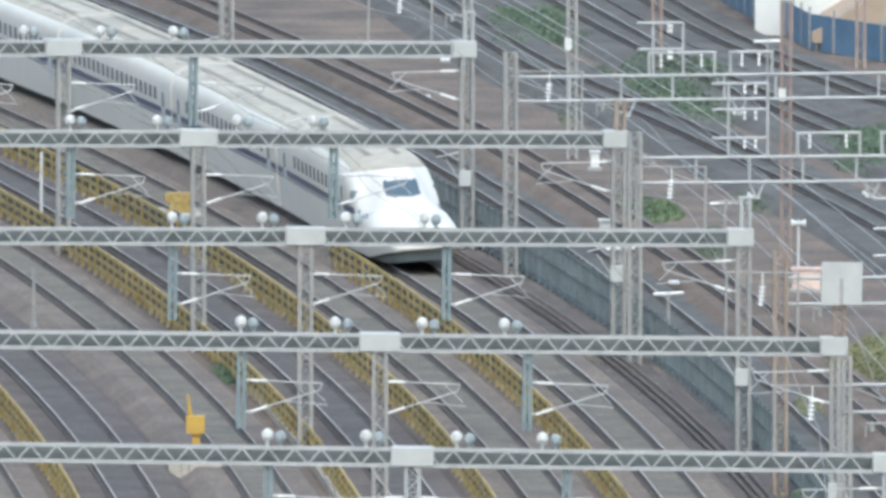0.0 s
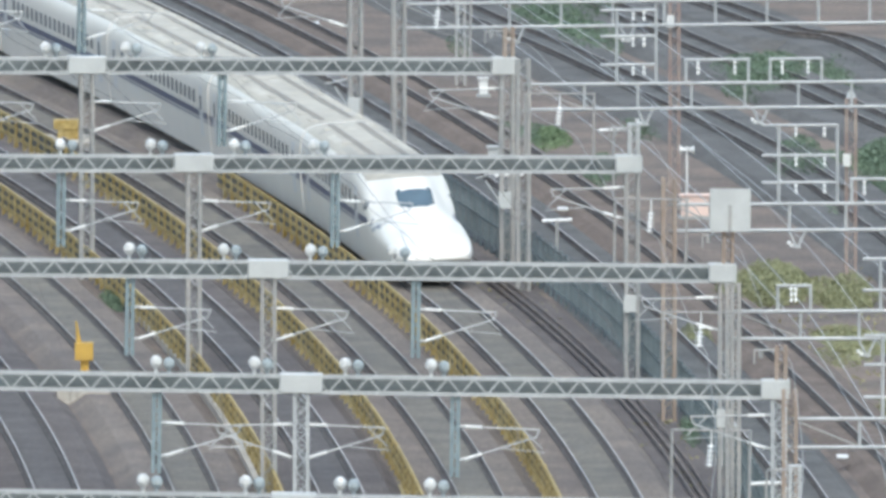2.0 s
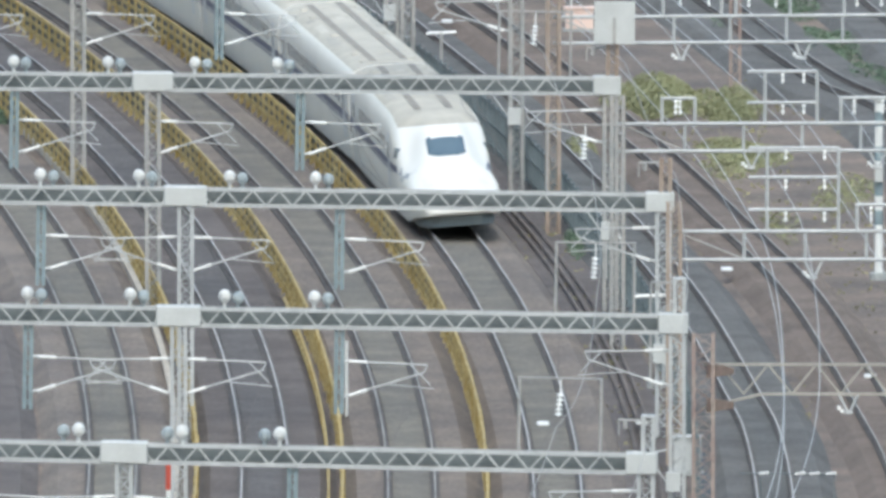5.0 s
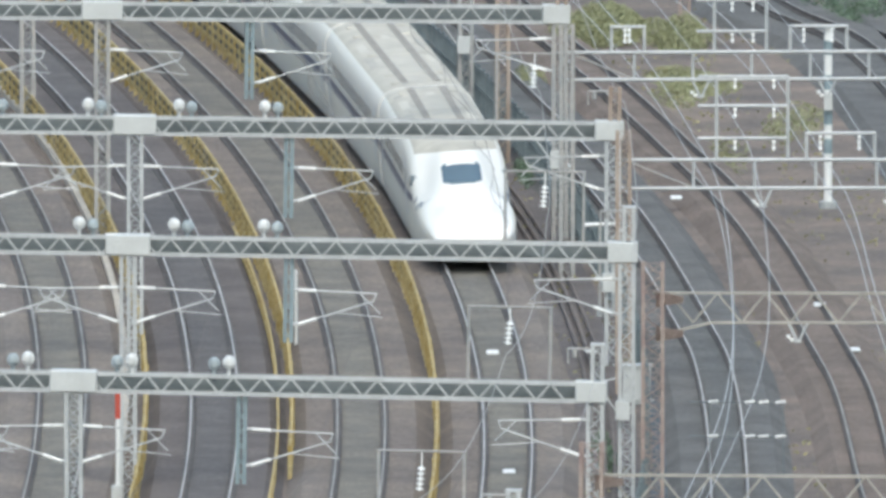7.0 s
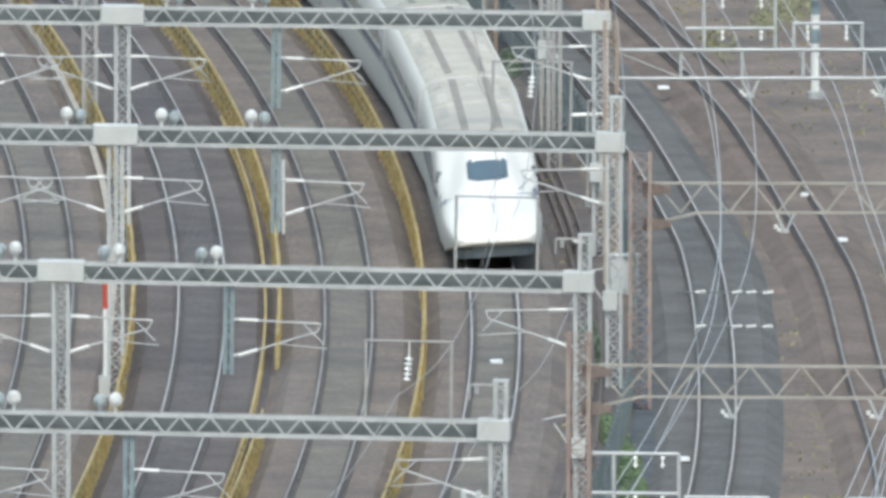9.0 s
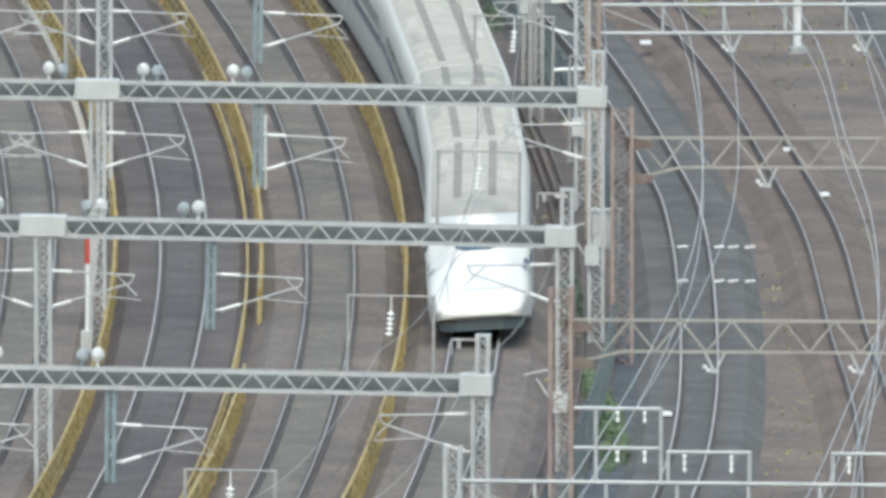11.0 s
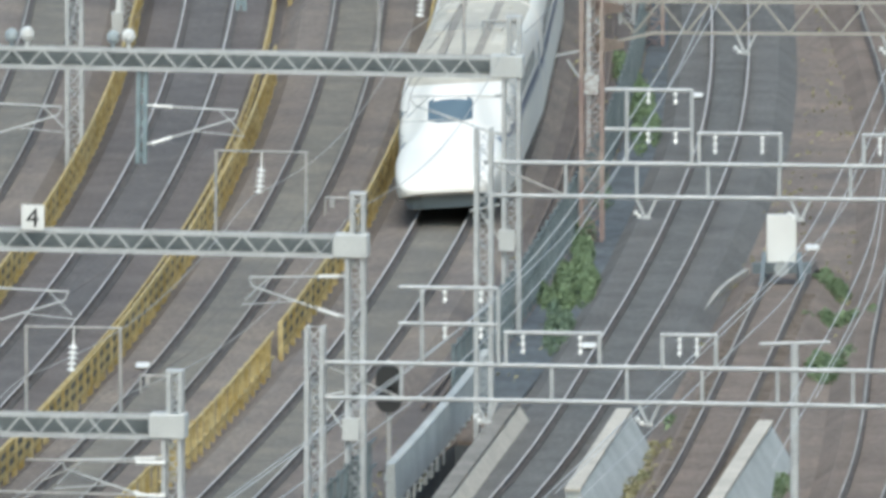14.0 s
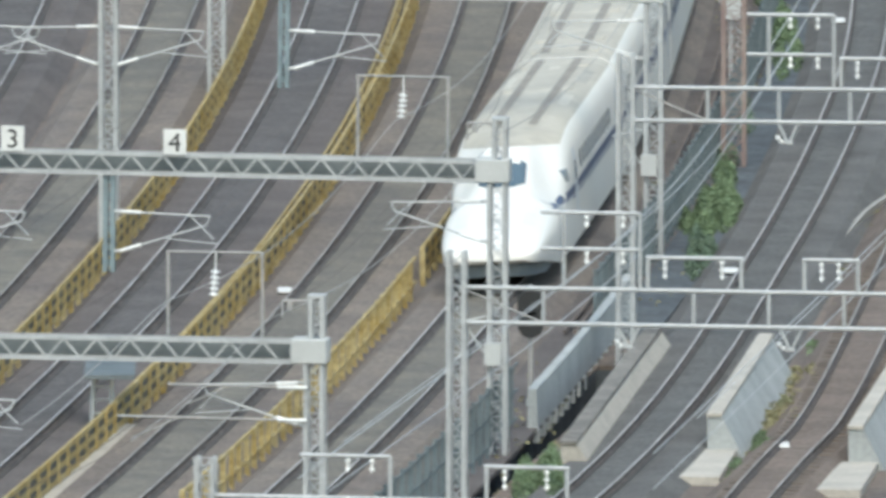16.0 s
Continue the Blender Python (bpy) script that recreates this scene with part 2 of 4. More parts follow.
def track(line, gauge, bed, label, crest=1.75, z=0.0, ballast=None, seat=0.14, worn=M_RAIL):
    """Ballast bed, the strip between the rails, the stained strips under the rails, two rails with a bright running face."""
    bm = bmesh.new()
    sweep(bm, line, ((-crest, z - 0.24), (crest, z - 0.24), (crest + 0.55, z - 0.62), (-crest - 0.55, z - 0.62)))
    tr = tagged(part("track", bm, ballast or M_BALLAST), label, "track", "tracks of the yard", "structure")
    g = gauge / 2 + 0.035
    bm = bmesh.new()
    sweep(bm, line, ((-g + seat + 0.02, z - 0.19), (g - seat - 0.02, z - 0.19), (g - seat - 0.02, z - 0.26), (-g + seat + 0.02, z - 0.26)))
    part("bed_strip", bm, bed, tr)
    for sgn in (-1, 1):
        bm = bmesh.new()
        sweep(bm, line, ((sgn * g - seat, z - 0.182), (sgn * g + seat, z - 0.182), (sgn * g + seat, z - 0.26), (sgn * g - seat, z - 0.26)))
        part("rail_seat", bm, M_OIL, tr)
        bm = bmesh.new()
        sweep(bm, line, [(sgn * g + o, z + h) for o, h in RAIL_SECTION])
        rail = part("rail", bm, M_RUST, tr)
        bm = bmesh.new()
        sweep(bm, line, ((sgn * g - 0.032, z + 0.004), (sgn * g + 0.022, z + 0.004), (sgn * g + 0.022, z - 0.012), (sgn * g - 0.036, z - 0.02)))
        part("running_face", bm, worn, rail)
    return tr


LINE_OFF = (0.0, -4.65, -9.32, -14.2, -18.9, -23.6)
for i, off in enumerate(LINE_OFF):
    dark = i in (2, 4)
    track(arc_line(off), 1.435, M_BED_DARK if dark else M_BED,
          "curved standard-gauge track with dark oily bed" if dark else "curved standard-gauge track on pale brown ballast",
          ballast=M_BALLAST_DARK if dark else M_BALLAST, worn=M_RAIL if dark or i == 0 else M_RAIL_DULL)
YARD = {
    "a": [(-3, 735), (5.7, 789), (10.1, 835), (12.8, 873), (13.9, 899), (14.35, 930), (14.3, 955), (13.8, 970), (12.7, 995), (11.5, 1015),
          (9.2, 1045), (5.5, 1085), (-1, 1140), (-12, 1210), (-29, 1290)],
    "b": [(13.0, 760), (16.2, 800), (17.5, 832), (18.4, 853), (19.0, 875), (19.2, 897), (18.9, 920), (18.7, 946), (18.1, 964), (16.5, 1001),
          (14.4, 1028), (11, 1065), (5, 1120), (-5, 1190), (-22, 1280)],
    "c": [(3.5, 735), (9.3, 783), (11.4, 801), (14.6, 845), (15.1, 851)],
}
YARD["d"] = [(26.5, 960), (22.03, 1059.22), (18.07, 1088.51), (12.86, 1134.27), (5.74, 1177.20), (-2.46, 1224.89), (-14, 1330)]
YARD["e"] = [(31.0, 970), (21.67, 1110.82), (16.11, 1154.62), (10.20, 1185.32), (2.70, 1229.28), (-8, 1310)]
YARD["f"] = [(36, 985), (19.33, 1165.05), (13.53, 1193.54), (6.35, 1230.74), (-2, 1300)]
for k, pts in YARD.items():
    dark = k in "adef"
    track(spline(pts, 8), 1.067, M_YARD_BED if dark else M_BALLAST_BROWN, "narrow-gauge yard track on dark grey ballast" if dark else "rusty narrow-gauge yard track on brown ballast",
          crest=(1.5 if k == "a" else 2.0) if dark else 1.1, ballast=M_YARD_BALLAST if dark else M_BALLAST_BROWN, seat=0.09, worn=M_RAIL if k == "a" else M_RAIL_DULL)

def sleepers(line, step, label):
    top = tagged(new("sleepers"), label, "sleepers", kind="structure")
    bm = bmesh.new()
    box(bm, -1.0, 1.0, -0.12, 0.12, -0.3, -0.165)
    me = mesh_of("sleeper", bm, M_SLEEPER)
    for p, q in zip(line, line[1:]):
        d = q - p
        n = max(1, round(d.length / step))
        for k in range(n):
            c = p.lerp(q, k / n)
            ob = new("sleeper", me)
            ob.parent = top
            ob.matrix_basis = pose(c.x, c.y, random.uniform(-0.05, -0.02), 0, 0, math.degrees(math.atan2(d.y, d.x)) - 90 + random.uniform(-1.5, 1.5))


sleepers(spline(YARD["c"][:4], 8), 0.75, "weathered dark brown wooden sleepers")

# ---- overhead gantries across the curved tracks ----
TOP = 7.42
# angle along the curve, metres right of the train's track, fall of the beam towards the right
GANTRY = ((0.2015, 3.6, 0.013), (0.15535, 3.41, 0.0150), (0.12106, 3.36, 0.0120), (0.08656, 3.34, 0.0100),
          (0.05136, 3.31, 0.0135), (0.01678, 3.20, 0.0145), (-0.01633, 3.16, 0.0142), (-0.05114, 3.15, 0.0165),
          (-0.08486, 3.10, 0.0120), (-0.12181, 3.18, 0.0090), (-0.15529, 4.03, 0.0000))


def lattice_mast(w, h, z0, pitch=0.42):
    """Four corner angles with zigzag lacing on all faces."""
    bm = bmesh.new()
    a = w / 2
    for sx in (-1, 1):
        for sy in (-1, 1):
            box(bm, sx * a - 0.055, sx * a + 0.055, sy * a - 0.055, sy * a + 0.055, z0, h)
    n = int((h - z0) / pitch)
    for i in range(n):
        za, zb = z0 + (h - z0) * i / n, z0 + (h - z0) * (i + 1) / n
        s = 1 if i % 2 else -1
        for f in (-1, 1):
            bar(bm, (-a * s, f * a, za), (a * s, f * a, zb), 0.085, 0.02)
            if f < 0:
                bar(bm, (a * s, f * a - 0.03, za), (-a * s, f * a - 0.03, zb), 0.07, 0.02)
                bar(bm, (-a, f * a - 0.015, zb), (a, f * a - 0.015, zb), 0.06, 0.02)
            bar(bm, (f * a, -a * s, za), (f * a, a * s, zb), 0.085, 0.02)
    return bm


MASTS, TRUSS_CACHE = {}, {}


def gantry(phi, r_off, fall, spans=3, left=33.0):
    g = new("overhead_gantry")
    g.matrix_world = arc_pose(phi, r_off, TOP) @ Matrix.Rotation(fall, 4, "Y") @ Matrix.Translation((0, 0, -TOP))
    tagged(g, "grey galvanised lattice gantry spanning the curved tracks", "gantry", "gantries over the tracks")
    # truss beam
    pitch = 0.86
    n = int(left / pitch)
    y = -0.2
    bm = bmesh.new()
    for z in (TOP - 0.05, TOP - 0.57):
        box(bm, -left, 0.2, y - 0.06, y + 0.06, z - 0.05, z + 0.05)
    for i in range(n):
        x = -left + i * pitch
        bar(bm, (x, y, TOP - 0.56), (x + pitch / 2, y, TOP - 0.06), 0.075, 0.05)
        bar(bm, (x + pitch / 2, y, TOP - 0.06), (x + pitch, y, TOP - 0.56), 0.075, 0.05)
    part("front_truss", bm, M_GALV, g)
    for name, z in (("back_upper_chord", TOP - 0.05), ("back_lower_chord", TOP - 0.57)):
        bm = bmesh.new()
        box(bm, -left, 0.2, 0.15, 0.27, z - 0.05, z + 0.05)
        part(name, bm, M_GALV_OLD, g)
    # added dark sheet between the back chords, in place of the truss's inner shade
    bm = bmesh.new()
    box(bm, -left, 0.15, 0.17, 0.23, TOP - 0.53, TOP - 0.09)
    part("cable_duct", bm, M_STEEL_SHADE, g, "dark blue-grey sheet standing in for the shade inside the truss")
    for k in range(spans):
        x = 0.42 - 15.40 * k if k else 0.45
        w = 0.7 if k else 0.47
        bm = bmesh.new()
        box(bm, x - w, x + w, -0.34, 0.34, TOP - 0.60, TOP + 0.04)
        head = part("mast_head", bm, M_BOXGREY, g, "pale grey boxed mast head")
        md = head.modifiers.new("bevel", "BEVEL")
        md.width, md.segments = 0.03, 1
        m = part("mast", lattice_mast(0.42, TOP - 0.60, -1.2), M_GALV_OLD if phi > 0.05 else M_GALV, g, "lattice steel mast")
        m.matrix_basis = Matrix.Translation((x + (0.12 if k == 0 else 0), 0, TOP)) @ Matrix.Rotation(-fall, 4, "Y") @ Matrix.Translation((0, 0, -TOP))
    return g


def ball_mesh(r):
    bm = bmesh.new()
    bmesh.ops.create_uvsphere(bm, u_segments=14, v_segments=14, radius=r)
    for v in bm.verts:
        ring = round(math.acos(max(-1, min(1, v.co.z / r))) / math.pi * 14)
        if ring % 2:
            v.co.x *= 0.86
            v.co.y *= 0.86
    rod(bm, (0, 0, -0.42), (0, 0, -r * 0.8), 0.06, 6)
    return bm


def insulator_bar(bm, a, b, r=0.055, n=7):
    """A ribbed porcelain rod."""
    a, b = Vector(a), Vector(b)
    rod(bm, a, b, r * 0.75, 8)
    for i in range(n):
        p, q = a.lerp(b, (i + 0.25) / n), a.lerp(b, (i + 0.75) / n)
        rod(bm, p, q, r * 1.25, 8, r * 0.9)


ME_BALL = mesh_of("ball_insulator", ball_mesh(0.21), M_GLAZE, False)
ME_BALL_GREY = mesh_of("grey_ball_insulator", ball_mesh(0.2), M_GLAZE_GREY, False)
ME_DROP = mesh_of("drop_post", lattice_mast(0.2, TOP - 0.54, 4.15, 0.45), M_PIPE)
bm = bmesh.new()
rod(bm, (0.85, 0, 5.78), (2.75, 0, 5.72), 0.03, 6)
rod(bm, (0.85, 0, 4.9), (2.65, 0, 5.48), 0.03, 6)
rod(bm, (2.2, 0, 5.74), (2.85, 0, 5.1), 0.022, 6)
rod(bm, (1.5, 0, 5.1), (2.95, 0, 4.98), 0.018, 6)
rod(bm, (2.65, 0, 5.48), (2.75, 0, 5.72), 0.025, 6)
rod(bm, (0.1, 0, 5.8), (0.32, 0, 5.8), 0.05, 6)
rod(bm, (0.1, 0, 4.7), (0.32, 0, 4.74), 0.05, 6)
ME_ARM = mesh_of("cantilever_arm", bm, M_GALV)
bm = bmesh.new()
insulator_bar(bm, (0.3, 0, 5.8), (0.88, 0, 5.78))
ME_INS_A = mesh_of("upper_insulator", bm, M_CERAMIC)
bm = bmesh.new()
insulator_bar(bm, (0.3, 0, 4.72), (0.88, 0, 4.91))
ME_INS_B = mesh_of("lower_insulator", bm, M_CERAMIC)


def sub(name, me, parent, loc=(0, 0, 0), rz=0.0):
    ob = new(name, me)
    ob.parent = parent
    ob.location = loc
    ob.rotation_euler = (0, 0, rz)
    return ob


def arm(parent, x, flip=False, z=0.0):
    a = sub("cantilever_arm", ME_ARM, parent, (x, -0.1, z), math.pi if flip else 0)
    sub("upper_insulator", ME_INS_A, a)
    sub("lower_insulator", ME_INS_B, a)


for i, (phi, off, fall) in enumerate(GANTRY):
    g = gantry(phi, off, fall)
    for x in (-9.95, -19.66):
        sub("drop_post", ME_DROP, g, (x, 0, 0))
        arm(g, x)
    arm(g, -14.98)
    if i > 4:
        arm(g, -14.98, True)
    arm(g, 0.45, True, 0.5)
    for x in (-10.75, -13.55, -16.5, -19.7) if i < 7 else (-10.35, -13.25, -16.35) if i < 9 else ():
        sub("ball_insulator", ME_BALL, g, (x, 0, TOP + 0.36))
        sub("grey_ball_insulator", ME_BALL_GREY, g, (x + (0.42 if i < 7 else -0.45), 0.1, TOP + 0.3))

# ---- yellow railings between the tracks ----
RAIL_PITCH = 1.85
bm = bmesh.new()
box(bm, -0.07, 0.07, -0.1, 0.1, -0.62, 0.5)
ME_POST = mesh_of("railing_post", bm, M_YELLOW)
bm = bmesh.new()
box(bm, -0.03, 0.03, -0.03, 0.03, -0.62, 0.11)
ME_POST_LOW = mesh_of("low_railing_post", bm, M_YELLOW)


def railing(off, p0, p1, label, rails=(0.46, 0.12, -0.22), thick=0.07, pitch=RAIL_PITCH):
    line = arc_line(off, p0, p1, 90)
    top = tagged(new("yellow_railing"), label, "railing", "yellow railings between the tracks")
    for z in rails:
        bm = bmesh.new()
        sweep(bm, line, ((-0.035, z - thick), (0.035, z - thick), (0.035, z + thick), (-0.035, z + thick)))
        part("rail_bar", bm, M_YELLOW, top)
    if len(rails) == 3:
        bm = bmesh.new()
        sweep(bm, line, ((-0.008, rails[2]), (0.008, rails[2]), (0.008, rails[0]), (-0.008, rails[0])))
        part("mesh_infill", bm, M_MESH, top, "dark wire-mesh infill")
    n = int((p1 - p0) * RAD / pitch)
    for k in range(n):
        phi = p0 + (p1 - p0) * k / n
        o = off(phi) if callable(off) else off
        ob = new("railing_post", ME_POST if rails[0] > 0.3 else ME_POST_LOW)
        ob.parent = top
        ob.matrix_basis = arc_pose(phi, o) @ pose(random.uniform(-0.015, 0.015), 0, random.uniform(-0.03, 0.02), random.uniform(-2, 2), random.uniform(-2, 2))


YL = "yellow-painted steel railing with worn paint beside the track"
railing(lambda p: -2.25 - 1.6 * max(0, -0.02 - p), -0.09, 0.15, YL)
railing(lambda p: -2.25 - 1.6 * max(0, -0.02 - p), -0.136, -0.092, "orange-yellow railing with close upright bars", (0.46, -0.22), 0.04, 1.5)
railing(lambda p: -4.65 - 2.2, -0.17, -0.03, YL)
railing(lambda p: -4.65 - 2.2, -0.012, 0.20, YL)
railing(lambda p: -4.65 - 2.65, -0.17, 0.05, "low thin yellow railing beside the track", (0.1, -0.3), 0.03)
railing(lambda p: -9.32 - 2.2, -0.17, 0.2, YL)
railing(lambda p: -18.9 - 2.3, -0.05, 0.2, YL)

bm = bmesh.new()
sweep(bm, spline([(10.9, 828), (11.43, 834), (12.3, 842), (13.0, 848), (13.7, 852)], 6), ((-0.07, -0.36), (0.07, -0.36), (0.07, -0.66), (-0.07, -0.66)))
tagged(part("cable_trough", bm, M_BEIGE), "narrow pale concrete cable trough curving beside the yard track", "trough")


bm = bmesh.new()
sweep(bm, arc_line(-6.42, -0.135, -0.119, 12), ((-0.42, -0.3), (0.42, -0.3), (0.46, -0.62), (-0.46, -0.62)))
tagged(part("concrete_pad", bm, M_CONC_WARM), "pale worn concrete walkway pad beside the yellow railing", "pad")


def fence_off(p):
    return 4.5 if p > 0 else 4.5 + 1.0 * max(p, -0.1) * 9


# ---- strips beside the train's track: pipes, barrier fence ----
for o, w in ((2.75, 0.06), (3.05, 0.075), (3.35, 0.05)):
    bm = bmesh.new()
    sweep(bm, arc_line(o, -0.10, 0.2), [(w * math.cos(a * math.pi / 4), -0.42 + w * math.sin(a * math.pi / 4)) for a in range(8)])
    tagged(part("cable_pipe", bm, M_BROWN), "rusty brown cable pipe laid along the track", "pipe", "pipes along the track")
bm = bmesh.new()
sweep(bm, [on_arc(p, -12.22 + 7.5 * p) for p in [-0.12 + 0.32 * k / 130 for k in range(131)]], ((-0.1, -0.36), (0.1, -0.36), (0.1, -0.66), (-0.1, -0.66)))
tagged(part("cable_trough", bm, M_CONC_WARM), "narrow pale concrete cable trough beside the yellow railing", "trough")
bm = bmesh.new()
sweep(bm, arc_line(3.2, -0.14, 0.2), ((-0.95, -0.56), (0.95, -0.56), (0.95, -0.7), (-0.95, -0.7)))
tagged(part("gravel_strip", bm, M_BALLAST_DARK), "dark grey gravel strip under the cable pipes", kind="structure")
# dark strip painting the shaded gap on along the back of the fence
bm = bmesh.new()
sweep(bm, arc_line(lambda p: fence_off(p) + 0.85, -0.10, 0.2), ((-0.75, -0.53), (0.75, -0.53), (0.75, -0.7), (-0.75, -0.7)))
tagged(part("drain_strip", bm, M_GAPSHADE), "dark strip behind the barrier fence, standing in for shade", kind="structure")


bm = bmesh.new()
box(bm, -0.05, 0.05, -0.05, 0.05, -0.62, 1.35)
ME_FPOST = mesh_of("fence_post", bm, M_FENCE)
bm = bmesh.new()
box(bm, -0.02, 0.02, -0.025, 0.025, -0.3, 1.25)
ME_FBAR = mesh_of("fence_bar", bm, M_FENCE)
fence = tagged(new("barrier_fence"), "blue-grey steel barrier fence with upright bars along the track", "fence")
for z in (-0.28, 0.5, 1.22):
    bm = bmesh.new()
    sweep(bm, arc_line(fence_off, -0.1, 0.19, 100), ((-0.02, z - 0.03), (0.02, z - 0.03), (0.02, z + 0.03), (-0.02, z + 0.03)))
    part("fence_rail", bm, M_FENCE, fence)
far_bars = bmesh.new()
stretch = [-0.1 + 1.6 * k / RAD for k in range(int(0.29 * RAD / 1.6))] + [-0.19 + 1.6 * k / RAD for k in range(int(0.073 * RAD / 1.6))]
for z in (-0.28, 0.5, 1.22):
    bm = bmesh.new()
    sweep(bm, arc_line(fence_off, -0.19, -0.117, 20), ((-0.02, z - 0.03), (0.02, z - 0.03), (0.02, z + 0.03), (-0.02, z + 0.03)))
    part("fence_rail", bm, M_FENCE, fence)
for phi in stretch:
    ob = new("fence_post", ME_FPOST)
    ob.parent = fence
    ob.matrix_basis = arc_pose(phi, fence_off(phi))
    for q in range(1, 3):
        p = phi + 0.53 * q / RAD
        if phi < 0.015:
            ob = new("fence_bar", ME_FBAR)
            ob.parent = fence
            ob.matrix_basis = arc_pose(p, fence_off(p))
        else:
            box(far_bars, -0.02, 0.02, -0.025, 0.025, -0.3, 1.25, arc_pose(p, fence_off(p)))
tagged(part("fence_infill", far_bars, M_FENCE, fence), kind="stuff")
bm = bmesh.new()
sweep(bm, arc_line(4.0, -0.117, -0.095, 10), ((-0.12, 0.5), (0.12, 0.5), (0.16, -0.58), (-0.12, -0.58)))
wall = tagged(part("girder_wall", bm, M_CONC), "pale grey concrete girder wall above the road gap", "wall", kind="structure")
bm = bmesh.new()
for k in range(18):
    phi = -0.117 + 0.022 * k / 18
    box(bm, -0.1, 0.1, -0.2, 0.2, -0.95, -0.58, arc_pose(phi, 4.11))
tagged(part("girder_ribs", bm, M_CONC, wall), kind="stuff")

# ---- train ----
NOSE = ((0.0, 0.88, 1.02, 0.86, 2.2, 0), (0.10, 1.14, 1.16, 0.80, 2.4, 0), (0.35, 1.30, 1.30, 0.74, 2.5, 0), (0.8, 1.40, 1.45, 0.70, 2.7, 0),
        (1.6, 1.50, 1.62, 0.62, 2.8, 0), (2.6, 1.57, 1.80, 0.5, 2.8, 0), (3.6, 1.62, 1.98, 0.34, 2.8, 0.02), (4.3, 1.63, 2.10, 0.26, 2.8, 0.08))
CAB = ((4.9, 1.60, 2.07, 0.22, 2.8, 0.31), (5.4, 1.60, 2.10, 0.22, 2.8, 0.55), (5.9, 1.61, 2.16, 0.22, 2.9, 0.78), (6.5, 1.63, 2.34, 0.22, 3.1, 0.88),
       (7.2, 1.65, 2.72, 0.22, 3.5, 0.68), (8.0, 1.67, 3.10, 0.22, 3.9, 0.39), (9.1, 1.68, 3.42, 0.22, 4.2, 0.13), (10.7, 1.68, 3.56, 0.22, 4.4, 0.02),
       (12, 1.68, 3.6, 0.22, 4.5, 0), (27.0, 1.68, 3.6, 0.22, 4.5, 0))
STATIONS = NOSE + CAB


def station(s):
    """The body's section at s metres behind the nose."""
    for a, b in zip(STATIONS, STATIONS[1:]):
        if a[0] <= s <= b[0]:
            f = (s - a[0]) / (b[0] - a[0])
            return [p + (q - p) * f for p, q in zip(a, b)]
    return [s] + list(STATIONS[-1][1:])


def section_point(st, t):
    """A point of the section: t runs from 0 (right waist) over the roof to 1 (left waist)."""
    s, w, zt, zb, e, bulge = st
    c, sn = math.cos(math.pi * t), math.sin(math.pi * t)
    x = w * math.copysign(abs(c) ** (2 / e), c)
    zm = zb + (zt - zb) * 0.42
    z = zm + (zt - zm) * abs(sn) ** (2 / e) + bulge * math.exp(-(x / 0.98) ** 4)
    return Vector((x, s, z))


def roof_z(st, x):
    s, w, zt, zb, e, bulge = st
    zm = zb + (zt - zb) * 0.42
    k = max(0.0, 1 - (abs(x) / w) ** e) ** (1 / e)
    return zm + (zt - zm) * k + bulge * math.exp(-(x / 0.98) ** 4)


def side_x(st, z):
    s, w, zt, zb, e, bulge = st
    zm = zb + (zt - zb) * 0.42
    if z <= zm:
        return w - 0.05 * ((zm - z) / max(zm - zb, 0.1)) ** 2
    return w * max(0.0, 1 - ((z - zm) / (zt - zm)) ** e) ** (1 / e)


def body_mesh(stations, n=48):
    bm = bmesh.new()
    rings = []
    for st in stations:
        s, w, zt, zb, e, bulge = st
        ring = [bm.verts.new(section_point(st, i / (n - 1))) for i in range(n)]
        zm = zb + (zt - zb) * 0.42
        for sg in (-1, 1):
            hs = (0.35, 0.7, 1.0)
            for h in (hs if sg < 0 else hs[::-1]):
                z = zm + (zb - zm) * h
                ring.append(bm.verts.new((sg * (w - 0.05 * h * h), s, z)))
        rings.append(ring)
    for a, b in zip(rings, rings[1:]):
        for k in range(len(a)):
            j = (k + 1) % len(a)
            bm.faces.new((a[k], a[j], b[j], b[k]))
    bm.faces.new(rings[0])
    bm.faces.new(rings[-1])
    return bm


def roof_patch(s0, s1, x0, x1, lift, ns, nx):
    """A panel that lies on the roof or nose."""
    bm = bmesh.new()
    grid = []
    for i in range(ns + 1):
        st = station(s0 + (s1 - s0) * i / ns)
        grid.append([bm.verts.new((x, st[0], roof_z(st, x) + lift)) for x in [x0 + (x1 - x0) * k / nx for k in range(nx + 1)]])
    for a, b in zip(grid, grid[1:]):
        for k in range(nx):
            bm.faces.new((a[k], a[k + 1], b[k + 1], b[k]))
    return bm


def lead_roof(s1):
    """The weathered roof of the lead car; its front edge sweeps back towards the sides."""
    bm = bmesh.new()
    cols = []
    for k in range(33):
        x = -1.4 + 2.8 * k / 32
        s = 6.85
        while s < 11.5 and roof_z(station(s), x) + 0.11 * s < 4.06:
            s += 0.02
        run = [s + (11.6 - s) * i / 24 for i in range(25)] + [12.0 + (s1 - 12.0) * i / 6 for i in range(7)]
        cols.append([bm.verts.new((x, q, roof_z(station(q), x) + 0.008)) for q in run])
    for a, b in zip(cols, cols[1:]):
        for i in range(len(a) - 1):
            bm.faces.new((a[i], b[i], b[i + 1], a[i + 1]))
    return bm


